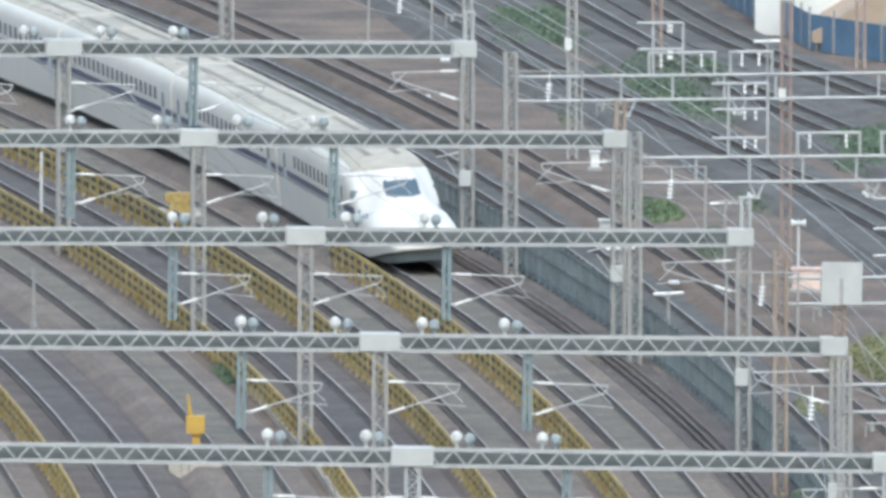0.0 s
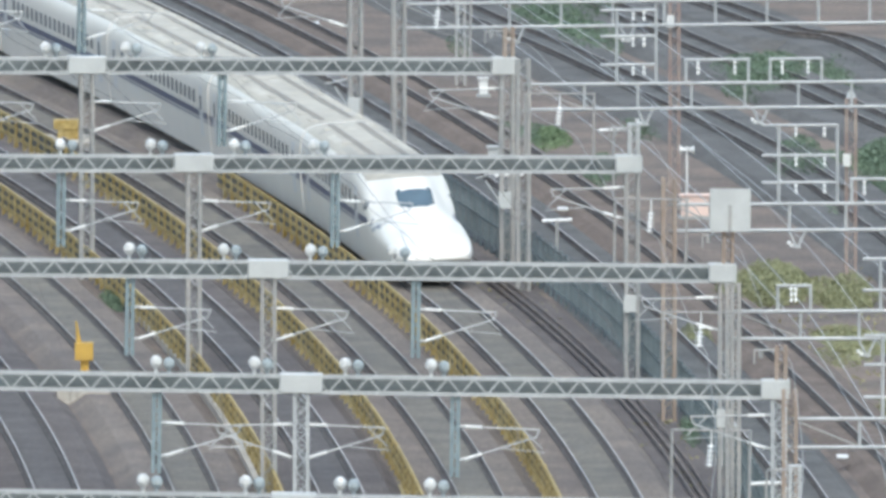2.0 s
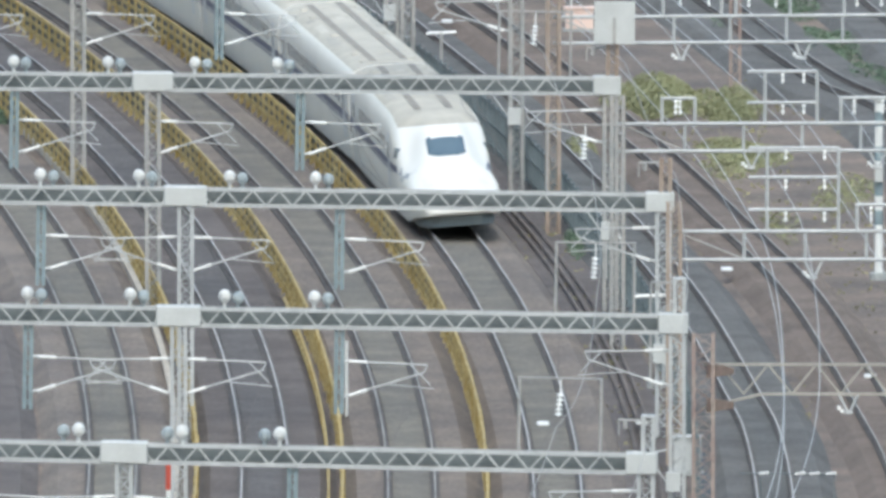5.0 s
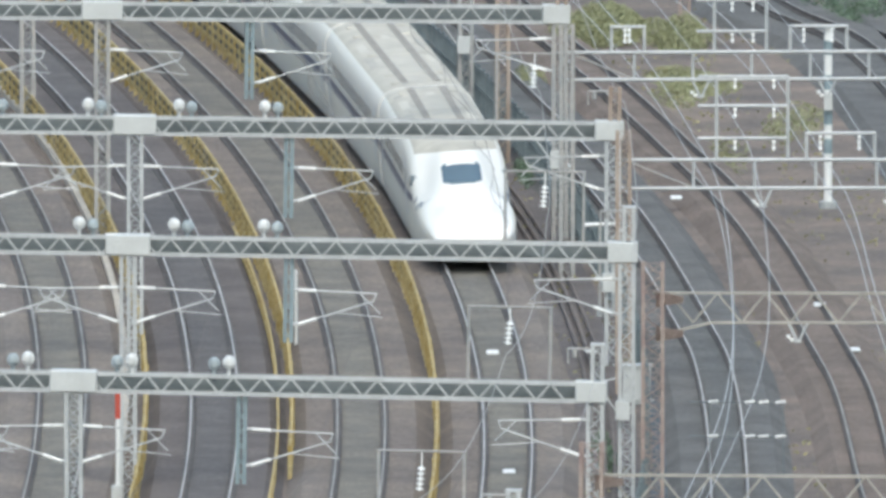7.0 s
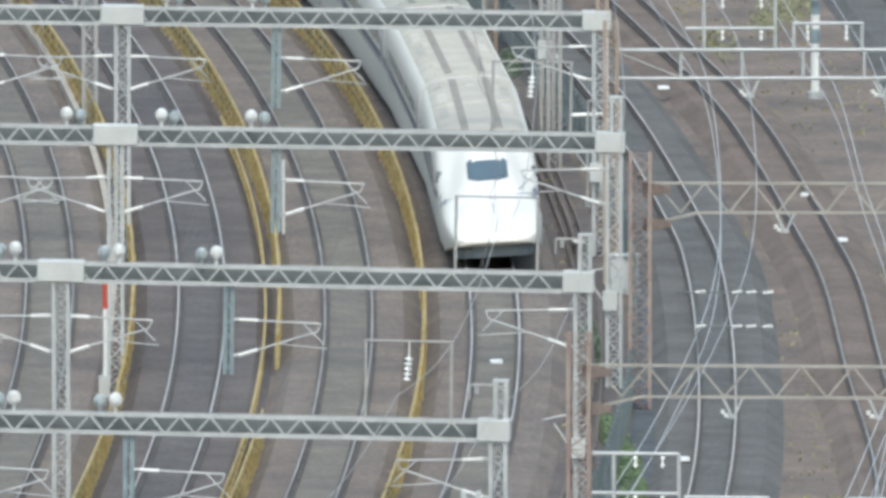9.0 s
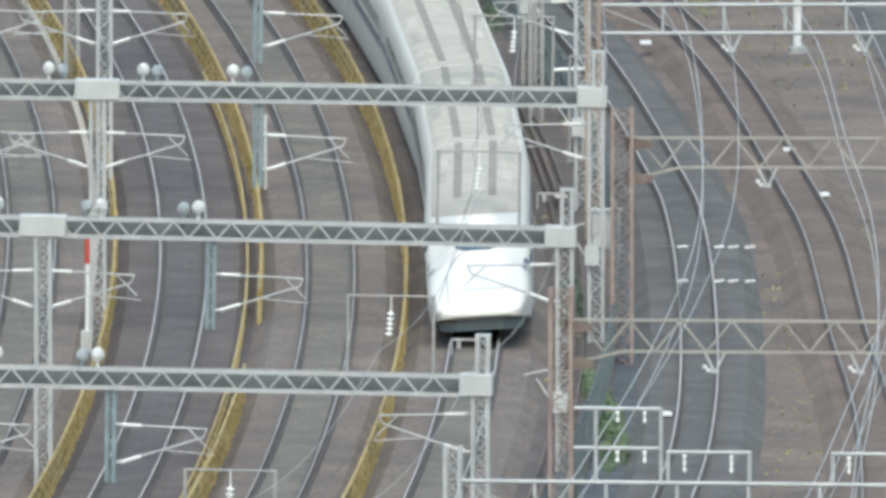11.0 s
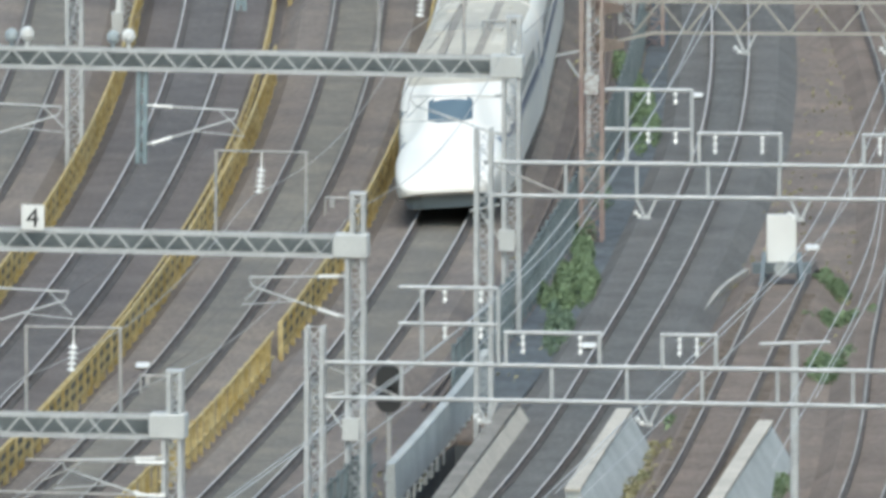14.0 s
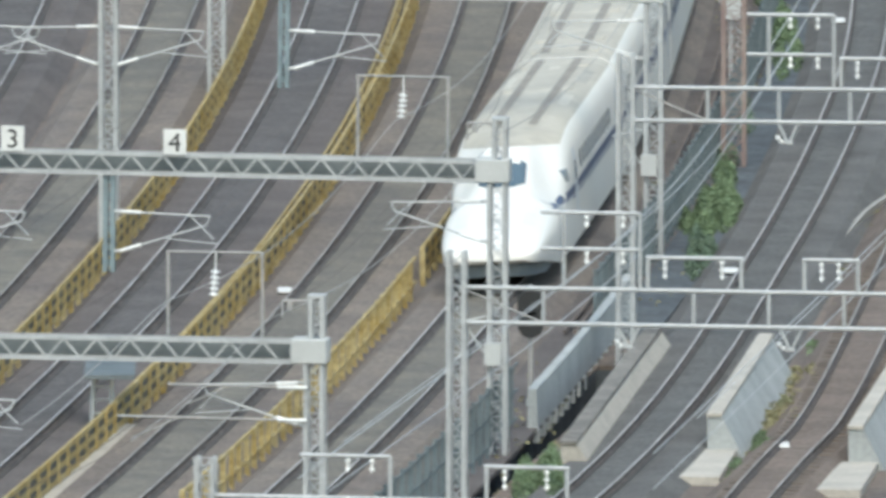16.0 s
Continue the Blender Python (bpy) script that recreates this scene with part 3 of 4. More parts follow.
def side_patch(s0, s1, z0, z1, sg, lift=0.008, ns=1, nz=3):
    bm = bmesh.new()
    grid = []
    for i in range(ns + 1):
        st = station(s0 + (s1 - s0) * i / ns)
        grid.append([bm.verts.new((sg * (side_x(st, z) + lift), st[0], z)) for z in [z0 + (z1 - z0) * k / nz for k in range(nz + 1)]])
    for a, b in zip(grid, grid[1:]):
        for k in range(nz):
            bm.faces.new((a[k], a[k + 1], b[k + 1], b[k]) if sg > 0 else (a[k + 1], a[k], b[k], b[k + 1]))
    return bm


def fine_stations(s0, s1, step):
    n = max(1, int((s1 - s0) / step))
    return [station(s0 + (s1 - s0) * i / n) for i in range(n + 1)]


ME_WIN = {sg: mesh_of("side_window", side_patch(14.0, 14.58, 2.12, 2.60, sg), M_WINDOW) for sg in (-1, 1)}
BOGIE = bmesh.new()
for y in (-1.25, 1.25):
    for sg in (-1, 1):
        rod(BOGIE, (sg * 0.68, y, 0.43), (sg * 0.8, y, 0.43), 0.43, 16)
    rod(BOGIE, (-0.8, y, 0.43), (0.8, y, 0.43), 0.09, 8)
box(BOGIE, -0.95, 0.95, -1.7, 1.7, 0.35, 0.6)
ME_BOGIE = mesh_of("bogie", BOGIE, M_UNDER)
CARS = []


def car(lead):
    top = new("train_car")
    s_start, s_end = (0.0, 27.0) if lead else (12.2, 36.8)
    if lead:
        sts = [station(s) for s in (0, 0.05)] + fine_stations(0.1, 12.0, 0.2) + [station(27.0)]
        tagged(top, "white high-speed train lead car with long duckbill nose", "train", "cars of the train")
    else:
        base = station(20.0)
        sts = [[s] + base[1:] for s in (12.2, 36.8)]
        tagged(top, "white high-speed train passenger car with grey dirty roof", "train", "cars of the train")
    body = part("body", body_mesh(sts), M_TRAIN, top, smooth=True)
    md = body.modifiers.new("edges", "EDGE_SPLIT")
    md.split_angle = radians(40)
    # weathered roof panel with two dark tread strips
    r0 = 8.7 if lead else 12.23
    part("roof_panel", lead_roof(s_end - 0.03) if lead else roof_patch(r0, s_end - 0.03, -1.38, 1.38, 0.006, 4, 24), M_ROOF, top, "dirty beige-grey roof", True)
    for x in (-0.55, 0.55):
        part("roof_tread", roof_patch(r0 + 1.2, s_end - 0.3, x - 0.13, x + 0.13, 0.03, 30 if lead else 4, 2), M_ROOFDARK, top, "dark worn roof tread strip")
    for s in ([19.0, 25.2] if lead else [14.0, 17.0, 24.5, 31.8, 35.0]):
        bm = bmesh.new()
        box(bm, -1.0, 1.0, s - 0.45, s + 0.45, 3.55, 3.622)
        hatch = part("roof_hatch", bm, M_ROOF, top)
        md = hatch.modifiers.new("bevel", "BEVEL")
        md.width = 0.03
    for s, x, n, dark in ((14.6, -1.08, 3.4, True), (14.8, 1.0, 2.6, False), (19.8, -1.02, 2.8, False), (20.6, 1.08, 3.2, True), (24.0, -1.08, 1.0, True), (23.9, 0.02, 1.2, False)):
        s += 0 if lead else 6.0
        part("roof_vent", roof_patch(s, s + n, x - 0.15, x + 0.15, 0.016, 3, 2), M_ROOFPATCH if dark else M_ROOFPALE, top)
    for sg in (-1, 1):
        a = 7.6 if lead else 12.2
        part("side_stripe", side_patch(5.1 if lead else a, s_end, 1.66, 1.90, sg, 0.008, 30, 2), M_BLUE, top, "dark blue stripe")
        part("lower_stripe", side_patch(a + 1.2 if lead else a, s_end, 1.54, 1.60, sg, 0.008, 20, 1), M_BLUE, top)
        # one pane for each seat row
        k0 = 11.6 if lead else 15.2
        for k in range(11 if lead else 18):
            ob = new("side_window", ME_WIN[sg])
            ob.parent = top
            ob.location = (0, k0 + 1.04 * k - 14.0, 0)
        for s in ([9.6, 24.6] if lead else [13.4, 34.8]):
            door = part("side_door", side_patch(s, s + 0.85, 0.95, 2.85, sg, 0.012, 1, 6), M_TRAINGREY, top, "white sliding door with seam")
            part("door_window", side_patch(s + 0.24, s + 0.6, 1.95, 2.5, sg, 0.02), M_WINDOW, door)
    if lead:
        # windscreen in one curved pane with cut corners
        bm = roof_patch(4.9, 6.1, -0.66, 0.66, 0.022, 24, 30)
        mids = [(f, f.calc_center_median()) for f in bm.faces]
        gone = [f for f, c in mids if abs(c.x) > 0.67 - 0.34 * max(0, (5.25 - c.y) / 0.35) ** 2 or (c.y > 5.88 and abs(c.x) < 0.5)]
        bmesh.ops.delete(bm, geom=gone, context="FACES")
        part("windscreen", bm, M_GLASS, top, "dark blue-tinted windscreen", True)
        for sg in (-1, 1):
            part("cab_window", side_patch(7.4, 8.0, 2.15, 2.5, sg, 0.014, 4, 3), M_WINDOW, top)
            bm = roof_patch(1.9, 3.1, min(sg * 0.78, sg * 1.12), max(sg * 0.78, sg * 1.12), 0.012, 6, 4)
            part("headlight", bm, M_LAMP, top, "long clear headlight cover", True)
            # tapering grey band that paints the shade in the cheek crease
            bm = bmesh.new()
            edge = []
            for k in range(15):
                f = k / 14
                x, s = 1.60 - 0.55 * f ** 1.5, 6.3 - 1.9 * f
                w = 0.075 * (1 - f) + 0.012
                edge.append([bm.verts.new((sg * min(x, station(q)[1] - 0.02), q, roof_z(station(q), min(x, station(q)[1] - 0.02)) + 0.012)) for q in (s - w * 2.2, s + w * 2.2)])
            for p, q in zip(edge, edge[1:]):
                bm.faces.new((p[0], p[1], q[1], q[0]))
            part("cheek_crease", bm, M_CREASE, top, "painted grey shade along the crease where the cab meets the nose")
        part("coupler_cover", roof_patch(0.1, 0.16, -0.4, 0.4, 0.01, 1, 6), M_TRAINGREY, top)
        bm = bmesh.new()
        sts = [[0.7, 0.75, 0.8, 0.34, 3, 0], [0.95, 1.0, 0.78, 0.3, 3, 0], [1.6, 1.2, 0.72, 0.25, 3, 0], [3.0, 1.34, 0.6, 0.16, 3, 0], [6.0, 1.42, 0.5, 0.18, 3, 0]]
        part("snow_plough", body_mesh(sts, 16), M_PLOUGH, top, "dark grey snow plough under the nose")
    bm = bmesh.new()
    box(bm, -1.45, 1.45, s_start + (6.0 if lead else 0.4), s_end - 0.3, 0.2, 0.6)
    part("underframe", bm, M_UNDER, top)
    for s in ((s_start + 6.2, s_end - 3.4) if lead else (s_start + 3.4, s_end - 3.4)):
        sub("bogie", ME_BOGIE, top, (0, s, 0.0))
    bm = bmesh.new()
    box(bm, -1.3, 1.3, s_end - 0.05, s_end + 0.42, 0.6, 3.35)
    part("gangway", bm, M_UNDER, top, "dark rubber gangway bellows")
    return top


CARS.append((car(True), 0.0))
second = car(False)
CARS.append((second, 27.4 - 12.2))
for k in range(2, 8):
    CARS.append((copy_thing(second, Matrix()), 27.4 - 12.2 + 25.0 * (k - 1)))

# ---- fittings on the gantries: frames with disc insulators, mast heads, number signs ----
def disc_string(bm, top, bottom, n=5, r=0.13):
    top, bottom = Vector(top), Vector(bottom)
    rod(bm, top, bottom, 0.03, 6)
    for k in range(n):
        a = top.lerp(bottom, (k + 0.35) / n)
        b = top.lerp(bottom, (k + 0.68) / n)
        rod(bm, a, b, r * 0.55, 10, r)


bm = bmesh.new()
for x in (-3.23, -0.79):
    rod(bm, (x, 0, TOP), (x, 0, TOP + 2.2), 0.045, 8)
rod(bm, (-3.28, 0, TOP + 2.2), (-0.74, 0, TOP + 2.2), 0.03, 8)
ME_FRAME = mesh_of("wire_frame", bm, M_GALV_OLD)
bm = bmesh.new()
disc_string(bm, (-2.0, 0, TOP + 1.78), (-2.06, 0, TOP + 1.06))
rod(bm, (-2.0, 0, TOP + 2.2), (-2.0, 0, TOP + 1.78), 0.02, 6)
ME_DISC = mesh_of("disc_insulator", bm, M_CERAMIC)
bm = lattice_mast(0.3, TOP + 1.05, TOP, 0.3)
box(bm, -0.22, 0.22, -0.2, 0.2, TOP + 1.05, TOP + 1.12)
ME_EXT = mesh_of("mast_extension", bm, M_GALV)
ME_EXT_OR = mesh_of("rusty_mast_extension", lattice_mast(0.3, TOP + 1.1, TOP, 0.3), M_ORANGE)
bm = bmesh.new()
rod(bm, (-0.75, 0, 0), (0.35, 0, 0), 0.04, 6)
rod(bm, (-0.75, 0, 0), (-0.75, 0, -0.45), 0.03, 6)
rod(bm, (-0.55, -0.1, -0.02), (-0.55, -0.1, -0.25), 0.07, 8)
ME_BRACKET = mesh_of("feeder_bracket", bm, M_GALV_OLD)
GANTRIES = [o for o in scene.objects if o.name.startswith("overhead_gantry")]
GANTRIES.sort(key=lambda o: -o.location.y)
for i, g in enumerate(GANTRIES):
    sub("wire_frame", ME_FRAME, g)
    sub("disc_insulator", ME_DISC, g)
    e = sub("mast_extension", ME_EXT_OR if i in (2, 4, 5) else ME_EXT, g, (0.63, 0, 0.04))
    sub("feeder_bracket", ME_BRACKET, g, (0.5, -0.1, TOP + 1.0))
    bm = bmesh.new()
    rod(bm, (0.3, -0.25, 3.2), (-0.55, -0.25, 3.0), 0.03, 6)
    rod(bm, (0.3, -0.25, 2.2), (-0.2, -0.25, 2.9), 0.03, 6)
    box(bm, 0.3, 0.75, -0.45, -0.22, 1.9, 2.5)
    part("switch_box", bm, M_BOXGREY, g, "small grey switch box on the mast")
# the nearest gantry carries two long arms more
for z, x0 in ((6.24, -3.2), (5.4, -4.5)):
    bm = bmesh.new()
    rod(bm, (x0, -0.3, z), (-0.3, -0.3, z - 0.03), 0.035, 8)
    rod(bm, (x0 + 1.6, -0.3, z - 0.02), (x0 + 0.4, -0.3, z - 0.55), 0.022, 6)
    long_arm = part("long_arm", bm, M_GALV_OLD, GANTRIES[10])
    bm = bmesh.new()
    insulator_bar(bm, (-0.35, -0.3, z - 0.03), (0.42, -0.3, z - 0.04))
    part("end_insulator", bm, M_CERAMIC, long_arm)
board_host = GANTRIES[4]
bm = bmesh.new()
box(bm, -0.02, 1.36, -0.35, -0.22, TOP + 1.15, TOP + 2.6)
b = part("marker_board", bm, M_BOXGREY, board_host, "large pale grey square board")
bm = bmesh.new()
box(bm, 0.6, 0.72, -0.37, -0.35, TOP + 1.15, TOP + 2.05)
part("board_post", bm, M_GALV_OLD, b)

for digit, x in (("4", -8.15), ("3", -12.56)):
    s = tagged(new("number_sign"), "white square sign with black number " + digit, "sign", "number signs")
    s.matrix_world = GANTRIES[9].matrix_basis @ pose(x, -0.3, TOP - 0.02)
    bm = bmesh.new()
    box(bm, -0.31, 0.31, -0.02, 0.02, 0.0, 0.68)
    plate = part("plate", bm, M_SIGNWHITE, s)
    cu = bpy.data.curves.new("number", "FONT")
    cu.body, cu.size, cu.align_x, cu.extrude = digit, 0.72, "CENTER", 0.004
    cu.materials.append(M_BLACK)
    t = new("number", cu)
    t.parent = s
    t.location, t.rotation_euler = (0, -0.03, 0.09), (math.pi / 2, 0, 0)

# ---- wires ----
def wire(name, pts, r, label, mat=None):
    cu = bpy.data.curves.new(name, "CURVE")
    cu.dimensions, cu.bevel_depth, cu.bevel_resolution = "3D", r, 1
    sp = cu.splines.new("POLY")
    sp.points.add(len(pts) - 1)
    for q, p in zip(sp.points, pts):
        q.co = (*p, 1)
    cu.materials.append(mat or M_GALV_OLD)
    return tagged(new(name, cu), label, "wire", "overhead wires")


for off in LINE_OFF[:5]:
    wire("contact_wire", [on_arc(-0.175 + 0.375 * k / 120, off + 0.18 * math.sin(k * 1.3), 4.98) for k in range(121)], 0.010,
         "thin dark copper contact wire over the track", M_RUST)
    wire("messenger_wire", [on_arc(-0.175 + 0.375 * k / 220, off, 5.75 - 0.5 * math.sin(math.pi * ((k * 0.375 / 220) % 0.0343) / 0.0343)) for k in range(221)],
         0.010, "thin dark messenger wire over the track", M_RUST)
for off in (1.3, 4.05):
    wire("feeder_wire", [on_arc(-0.175 + 0.375 * k / 220, off, TOP + (1.0 if off > 4 else 1.35) - 0.7 * math.sin(math.pi * ((k * 0.375 / 220 + 0.018) % 0.0343) / 0.0343))
                         for k in range(221)], 0.014, "grey feeder wire along the mast heads")
for pts, dx in ((YARD["a"], 0.1), (YARD["b"], -0.1), ([(6, 740), (11.9, 783), (14.6, 805), (17.5, 845), (19.5, 880), (20.6, 930), (20.2, 960)], 0.0)):
    ln = spline(pts, 8)
    for z, r, sw in ((5.1, 0.016, 0), (6.0, 0.018, 0), (6.9, 0.014, 0)):
        wire("yard_wire", [(p.x + dx + (1.1 if z > 6.5 else 0), p.y, z) for k, p in enumerate(ln)], r,
             "light grey overhead wire over the yard track", M_GALV)


# ---- portals over the yard tracks ----
def yard_portal(x, y, length, style, mast_mat, tall=((3.4, 5.75),), low=((5.95, 8.2), (10.5, 12.8)), heads=(0.95, 2.05), zt=7.0, label=""):
    p = new("yard_portal")
    phi = math.atan2(y - CY, x - CX)
    p.matrix_world = Matrix.Translation((x, y, 0)) @ Matrix.Rotation(phi, 4, "Z")
    tagged(p, label or "light grey tubular portal carrying the yard's overhead wires", "portal", "portals over the yard tracks")
    for k, mx in enumerate((0, length)):
        m = part("mast", lattice_mast(0.4 if style == "tube" else 0.6, zt + 0.95, -0.62, 0.42), mast_mat, p, "lattice steel mast")
        m.location = (mx, 0, 0)
    if style == "tube":
        for z in (zt, zt - 0.92):
            bm = bmesh.new()
            rod(bm, (0, 0, z), (length, 0, z), 0.062, 8)
            part("chord", bm, M_GALV, p)
        for k in range(int((length - 0.5) / 1.97)):
            bm = bmesh.new()
            rod(bm, (2.26 + 1.97 * k, 0, zt - 0.92), (2.26 + 1.97 * k, 0, zt), 0.05, 6)
            part("strut", bm, M_GALV, p)
        bm = bmesh.new()
        rod(bm, (0.3, 0, zt - 0.1), (2.26, 0, zt - 0.9), 0.03, 6)
        part("brace", bm, M_GALV_OLD, p)
    else:
        bm = bmesh.new()
        box(bm, 0, length, -0.05, 0.05, zt - 0.04, zt + 0.04)
        part("upper_chord", bm, M_BEIGE, p)
        bm = bmesh.new()
        bar(bm, (0, 0, zt - 1.35), (1.8, 0, zt - 0.92), 0.08)
        bar(bm, (1.8, 0, zt - 0.92), (length, 0, zt - 0.92), 0.08)
        part("lower_chord", bm, M_BEIGE, p)
        n = int((length - 1.6) / 1.5)
        for k in range(n):
            bm = bmesh.new()
            x0 = 0.5 + 1.5 * k
            bar(bm, (x0, 0, zt), (x0 + 0.75, 0, zt - 0.92), 0.055)
            bar(bm, (x0 + 0.75, 0, zt - 0.92), (x0 + 1.5, 0, zt), 0.055)
            part("web_bar", bm, M_BEIGE, p)
        for z0, z1 in ((zt - 0.42, zt + 0.05), (zt - 1.5, zt - 1.0)):
            bm = bmesh.new()
            vs = [bm.verts.new(q) for q in ((0.1, -0.24, z0), (0.1, -0.24, z1), (0.95, -0.24, (z0 + z1) / 2 + 0.1), (0.95, -0.24, (z0 + z1) / 2 - 0.1))]
            bm.faces.new(vs)
            bmesh.ops.solidify(bm, geom=bm.faces[:], thickness=0.03)
            part("gusset_plate", bm, M_BROWNMAST, p)
    for a, b in tall:
        bm = bmesh.new()
        top = zt + heads[-1]
        thin = 0.055 if style == "tube" else 0.022
        rod(bm, (a + 0.55, 0, zt), (a + 0.55, 0, top), thin, 8)
        rod(bm, (b, 0, zt), (b, 0, top), thin, 8)
        for h in heads:
            rod(bm, (a - 0.05, 0, zt + h), (b, 0, zt + h), thin, 8)
        f = part("upper_frame", bm, M_GALV if style == "tube" else M_STEEL_SHADE, p)
        for h in heads:
            for xx in (a + 1.15, b - 0.45) if style == "tube" else (a + 0.5, a + 1.57, a + 1.98, a + 2.47):
                bm = bmesh.new()
                if style == "tube":
                    disc_string(bm, (xx, 0, zt + h), (xx, 0, zt + h - 0.4), 2, 0.075)
                else:
                    disc_string(bm, (xx, 0, zt + h), (xx + 0.3, 0, zt + h + 0.03), 3, 0.07)
                part("post_insulator", bm, M_CERAMIC, f)
    for a, b in low:
        bm = bmesh.new()
        for xx in (a, b):
            rod(bm, (xx, 0, zt), (xx, 0, zt + 0.86), 0.055, 8)
        rod(bm, (a - 0.05, 0, zt + 0.86), (b + 0.05, 0, zt + 0.86), 0.055, 8)
        f = part("low_frame", bm, M_GALV, p)
        for xx in (a + 0.45, b - 0.5):
            bm = bmesh.new()
            disc_string(bm, (xx, 0, zt + 0.86), (xx, 0, zt + 0.3), 3, 0.075)
            part("post_insulator", bm, M_CERAMIC, f)
    for a in (4.5, 8.75):
        bm = bmesh.new()
        rod(bm, (a - 0.3, 0, zt - 0.92), (a, 0, zt - 1.55), 0.045, 6)
        rod(bm, (a + 0.3, 0, zt - 0.92), (a, 0, zt - 1.55), 0.045, 6)
        rod(bm, (a - 0.15, 0, zt - 1.5), (a + 0.12, 0, zt - 1.5), 0.05, 6)
        h = part("wire_hanger", bm, M_GALV, p)
        bm = bmesh.new()
        disc_string(bm, (a - 0.35, 0, zt - 1.3), (a - 0.15, 0, zt - 1.5), 2, 0.1)
        part("post_insulator", bm, M_CERAMIC, h)
    return p


BRN = "faded red-brown lattice mast with a pale truss over the yard"
yard_portal(-1.49, 1116.65, 20, "tube", M_GALV_OLD, ((4.9, 6.6),), ((5.3, 7.8), (8.4, 10.0)), (1.0, 2.0))
yard_portal(3.10, 1080.29, 20, "tube", M_GALV_OLD, ((2.9, 4.9),), ((6.0, 8.3), (9.1, 11.0)), (0.7, 1.75, 2.7))
yard_portal(8.04, 1030.49, 20, "tube", M_ORANGE, ((3.3, 5.9),), ((6.4, 8.3), (10.2, 12.0)), (0.75, 1.7, 2.75))
yard_portal(9.88, 989.79, 20, "tube", M_GALV_OLD, ((4.4, 6.7),), ((1.5, 2.6), (7.5, 9.4)), (0.7, 1.75))
yard_portal(11.33, 951.97, 20, "tube", M_ORANGE, ((2.45, 5.3),), ((5.9, 8.1), (10.0, 11.7)), (0.7, 1.75, 2.7))
yard_portal(11.79, 913.98, 19, "truss", M_BROWNMAST, (), (), (1.0, 2.0), 6.5, BRN)
yard_portal(9.32, 860.70, 19, "truss", M_BROWNMAST, ((2.9, 5.6),), (), (1.15, 2.15), 6.5, BRN)
yard_portal(5.82, 812.18, 22, "tube", M_GALV, zt=7.2)
yard_portal(1.10, 765.42, 24, "tube", M_GALV, ((2.25, 4.8),), ((5.0, 7.45), (9.1, 10.5)), (1.05, 2.0), 7.2)
yard_portal(-5.13, 722.09, 26, "tube", M_GALV, ((2.4, 4.6),), ((7.0, 9.0),), (0.0, 1.05), 7.2)


# ---- posts and small things ----
def post(x, y, h, r, mat, name, label, cap=None, category="post"):
    top = tagged(new(name), label, category)
    top.location = (x, y, -0.62)
    bm = bmesh.new()
    rod(bm, (0, 0, 0), (0, 0, h), r, 10)
    part("pole", bm, mat, top)
    bm = bmesh.new()
    rod(bm, (0, 0, 0), (0, 0, 0.25), r * 2.2, 10)
    part("footing", bm, M_CONC, top)
    if cap:
        bm = bmesh.new()
        rod(bm, (0, 0, h), (0, 0, h + 0.08), r * 1.8, 10)
        box(bm, -0.14, 0.14, -0.35, -0.08, h * 0.55, h * 0.55 + 0.5)
        rod(bm, (0, -0.08, h * 0.55 + 0.25), (0, 0, h * 0.55 + 0.25), 0.03, 6)
        part("lamp_box", bm, cap, top)
    return top


post(0.78, 964.76, 2.8, 0.05, M_SIGNWHITE, "marker_pole", "thin white marker pole beside the yellow railing")
p = post(-4.80, 917.55, 3.9, 0.065, M_SIGNWHITE, "signal_pole", "white pole with red upper part and a white box")
bm = bmesh.new()
rod(bm, (0, 0, 2.85), (0, 0, 3.92), 0.085, 10)
part("red_sleeve", bm, M_RED, p)
bm = bmesh.new()
box(bm, -0.2, 0.15, -0.25, 0.1, 0.0, 0.75)
part("cabinet", bm, M_BOXGREY, p)
for k, (x, y, h, m) in enumerate(((8.97, 1121.92, 9.5, M_BROWNMAST), (0.89, 1170.51, 6.2, M_GALV_OLD), (15.14, 1083.95, 6.2, M_BROWNMAST), (-3.36, 1211.90, 6.0, M_GALV_OLD),
                                  (4.38, 1206.21, 6.0, M_BROWNMAST), (12.77, 1214.70, 5.0, M_BROWNMAST))):
    t = tagged(new("lattice_mast"), "weathered lattice mast standing between the yard tracks", "mast", "lattice masts in the yard")
    t.location = (x, y, 0)
    part("shaft", lattice_mast(0.34, h, -0.62, 0.5), m, t)
    bm = bmesh.new()
    rod(bm, (0, 0, h), (0, 0, h + 0.25), 0.2, 8, 0.1)
    part("cap", bm, M_BOXGREY, t)
    bm = bmesh.new()
    box(bm, -0.3, -0.02, -0.4, -0.15, h * 0.6, h * 0.6 + 0.45)
    part("lamp_box", bm, M_SIGNWHITE, t)
t = post(19.10, 1014.23, 6.2, 0.14, M_SIGNWHITE, "striped_post", "tall white post with dark grey bands", M_BOXGREY)
for z in (1.9, 2.9, 4.1, 5.3):
    bm = bmesh.new()
    rod(bm, (0, 0, z), (0, 0, z + 0.5), 0.146, 10)
    part("dark_band", bm, M_PIPE, t)
t = post(14.03, 791.94, 5.2, 0.11, M_GALV, "tee_post", "grey post with a horizontal top arm")
bm = bmesh.new()
rod(bm, (-0.95, 0, 5.15), (0.95, 0, 5.2), 0.05, 8)
part("top_arm", bm, M_GALV, t)
t = post(9.37, 1113.40, 2.5, 0.04, M_SIGNWHITE, "bowtie_marker", "thin white post with a bowtie-shaped plate")
bm = bmesh.new()
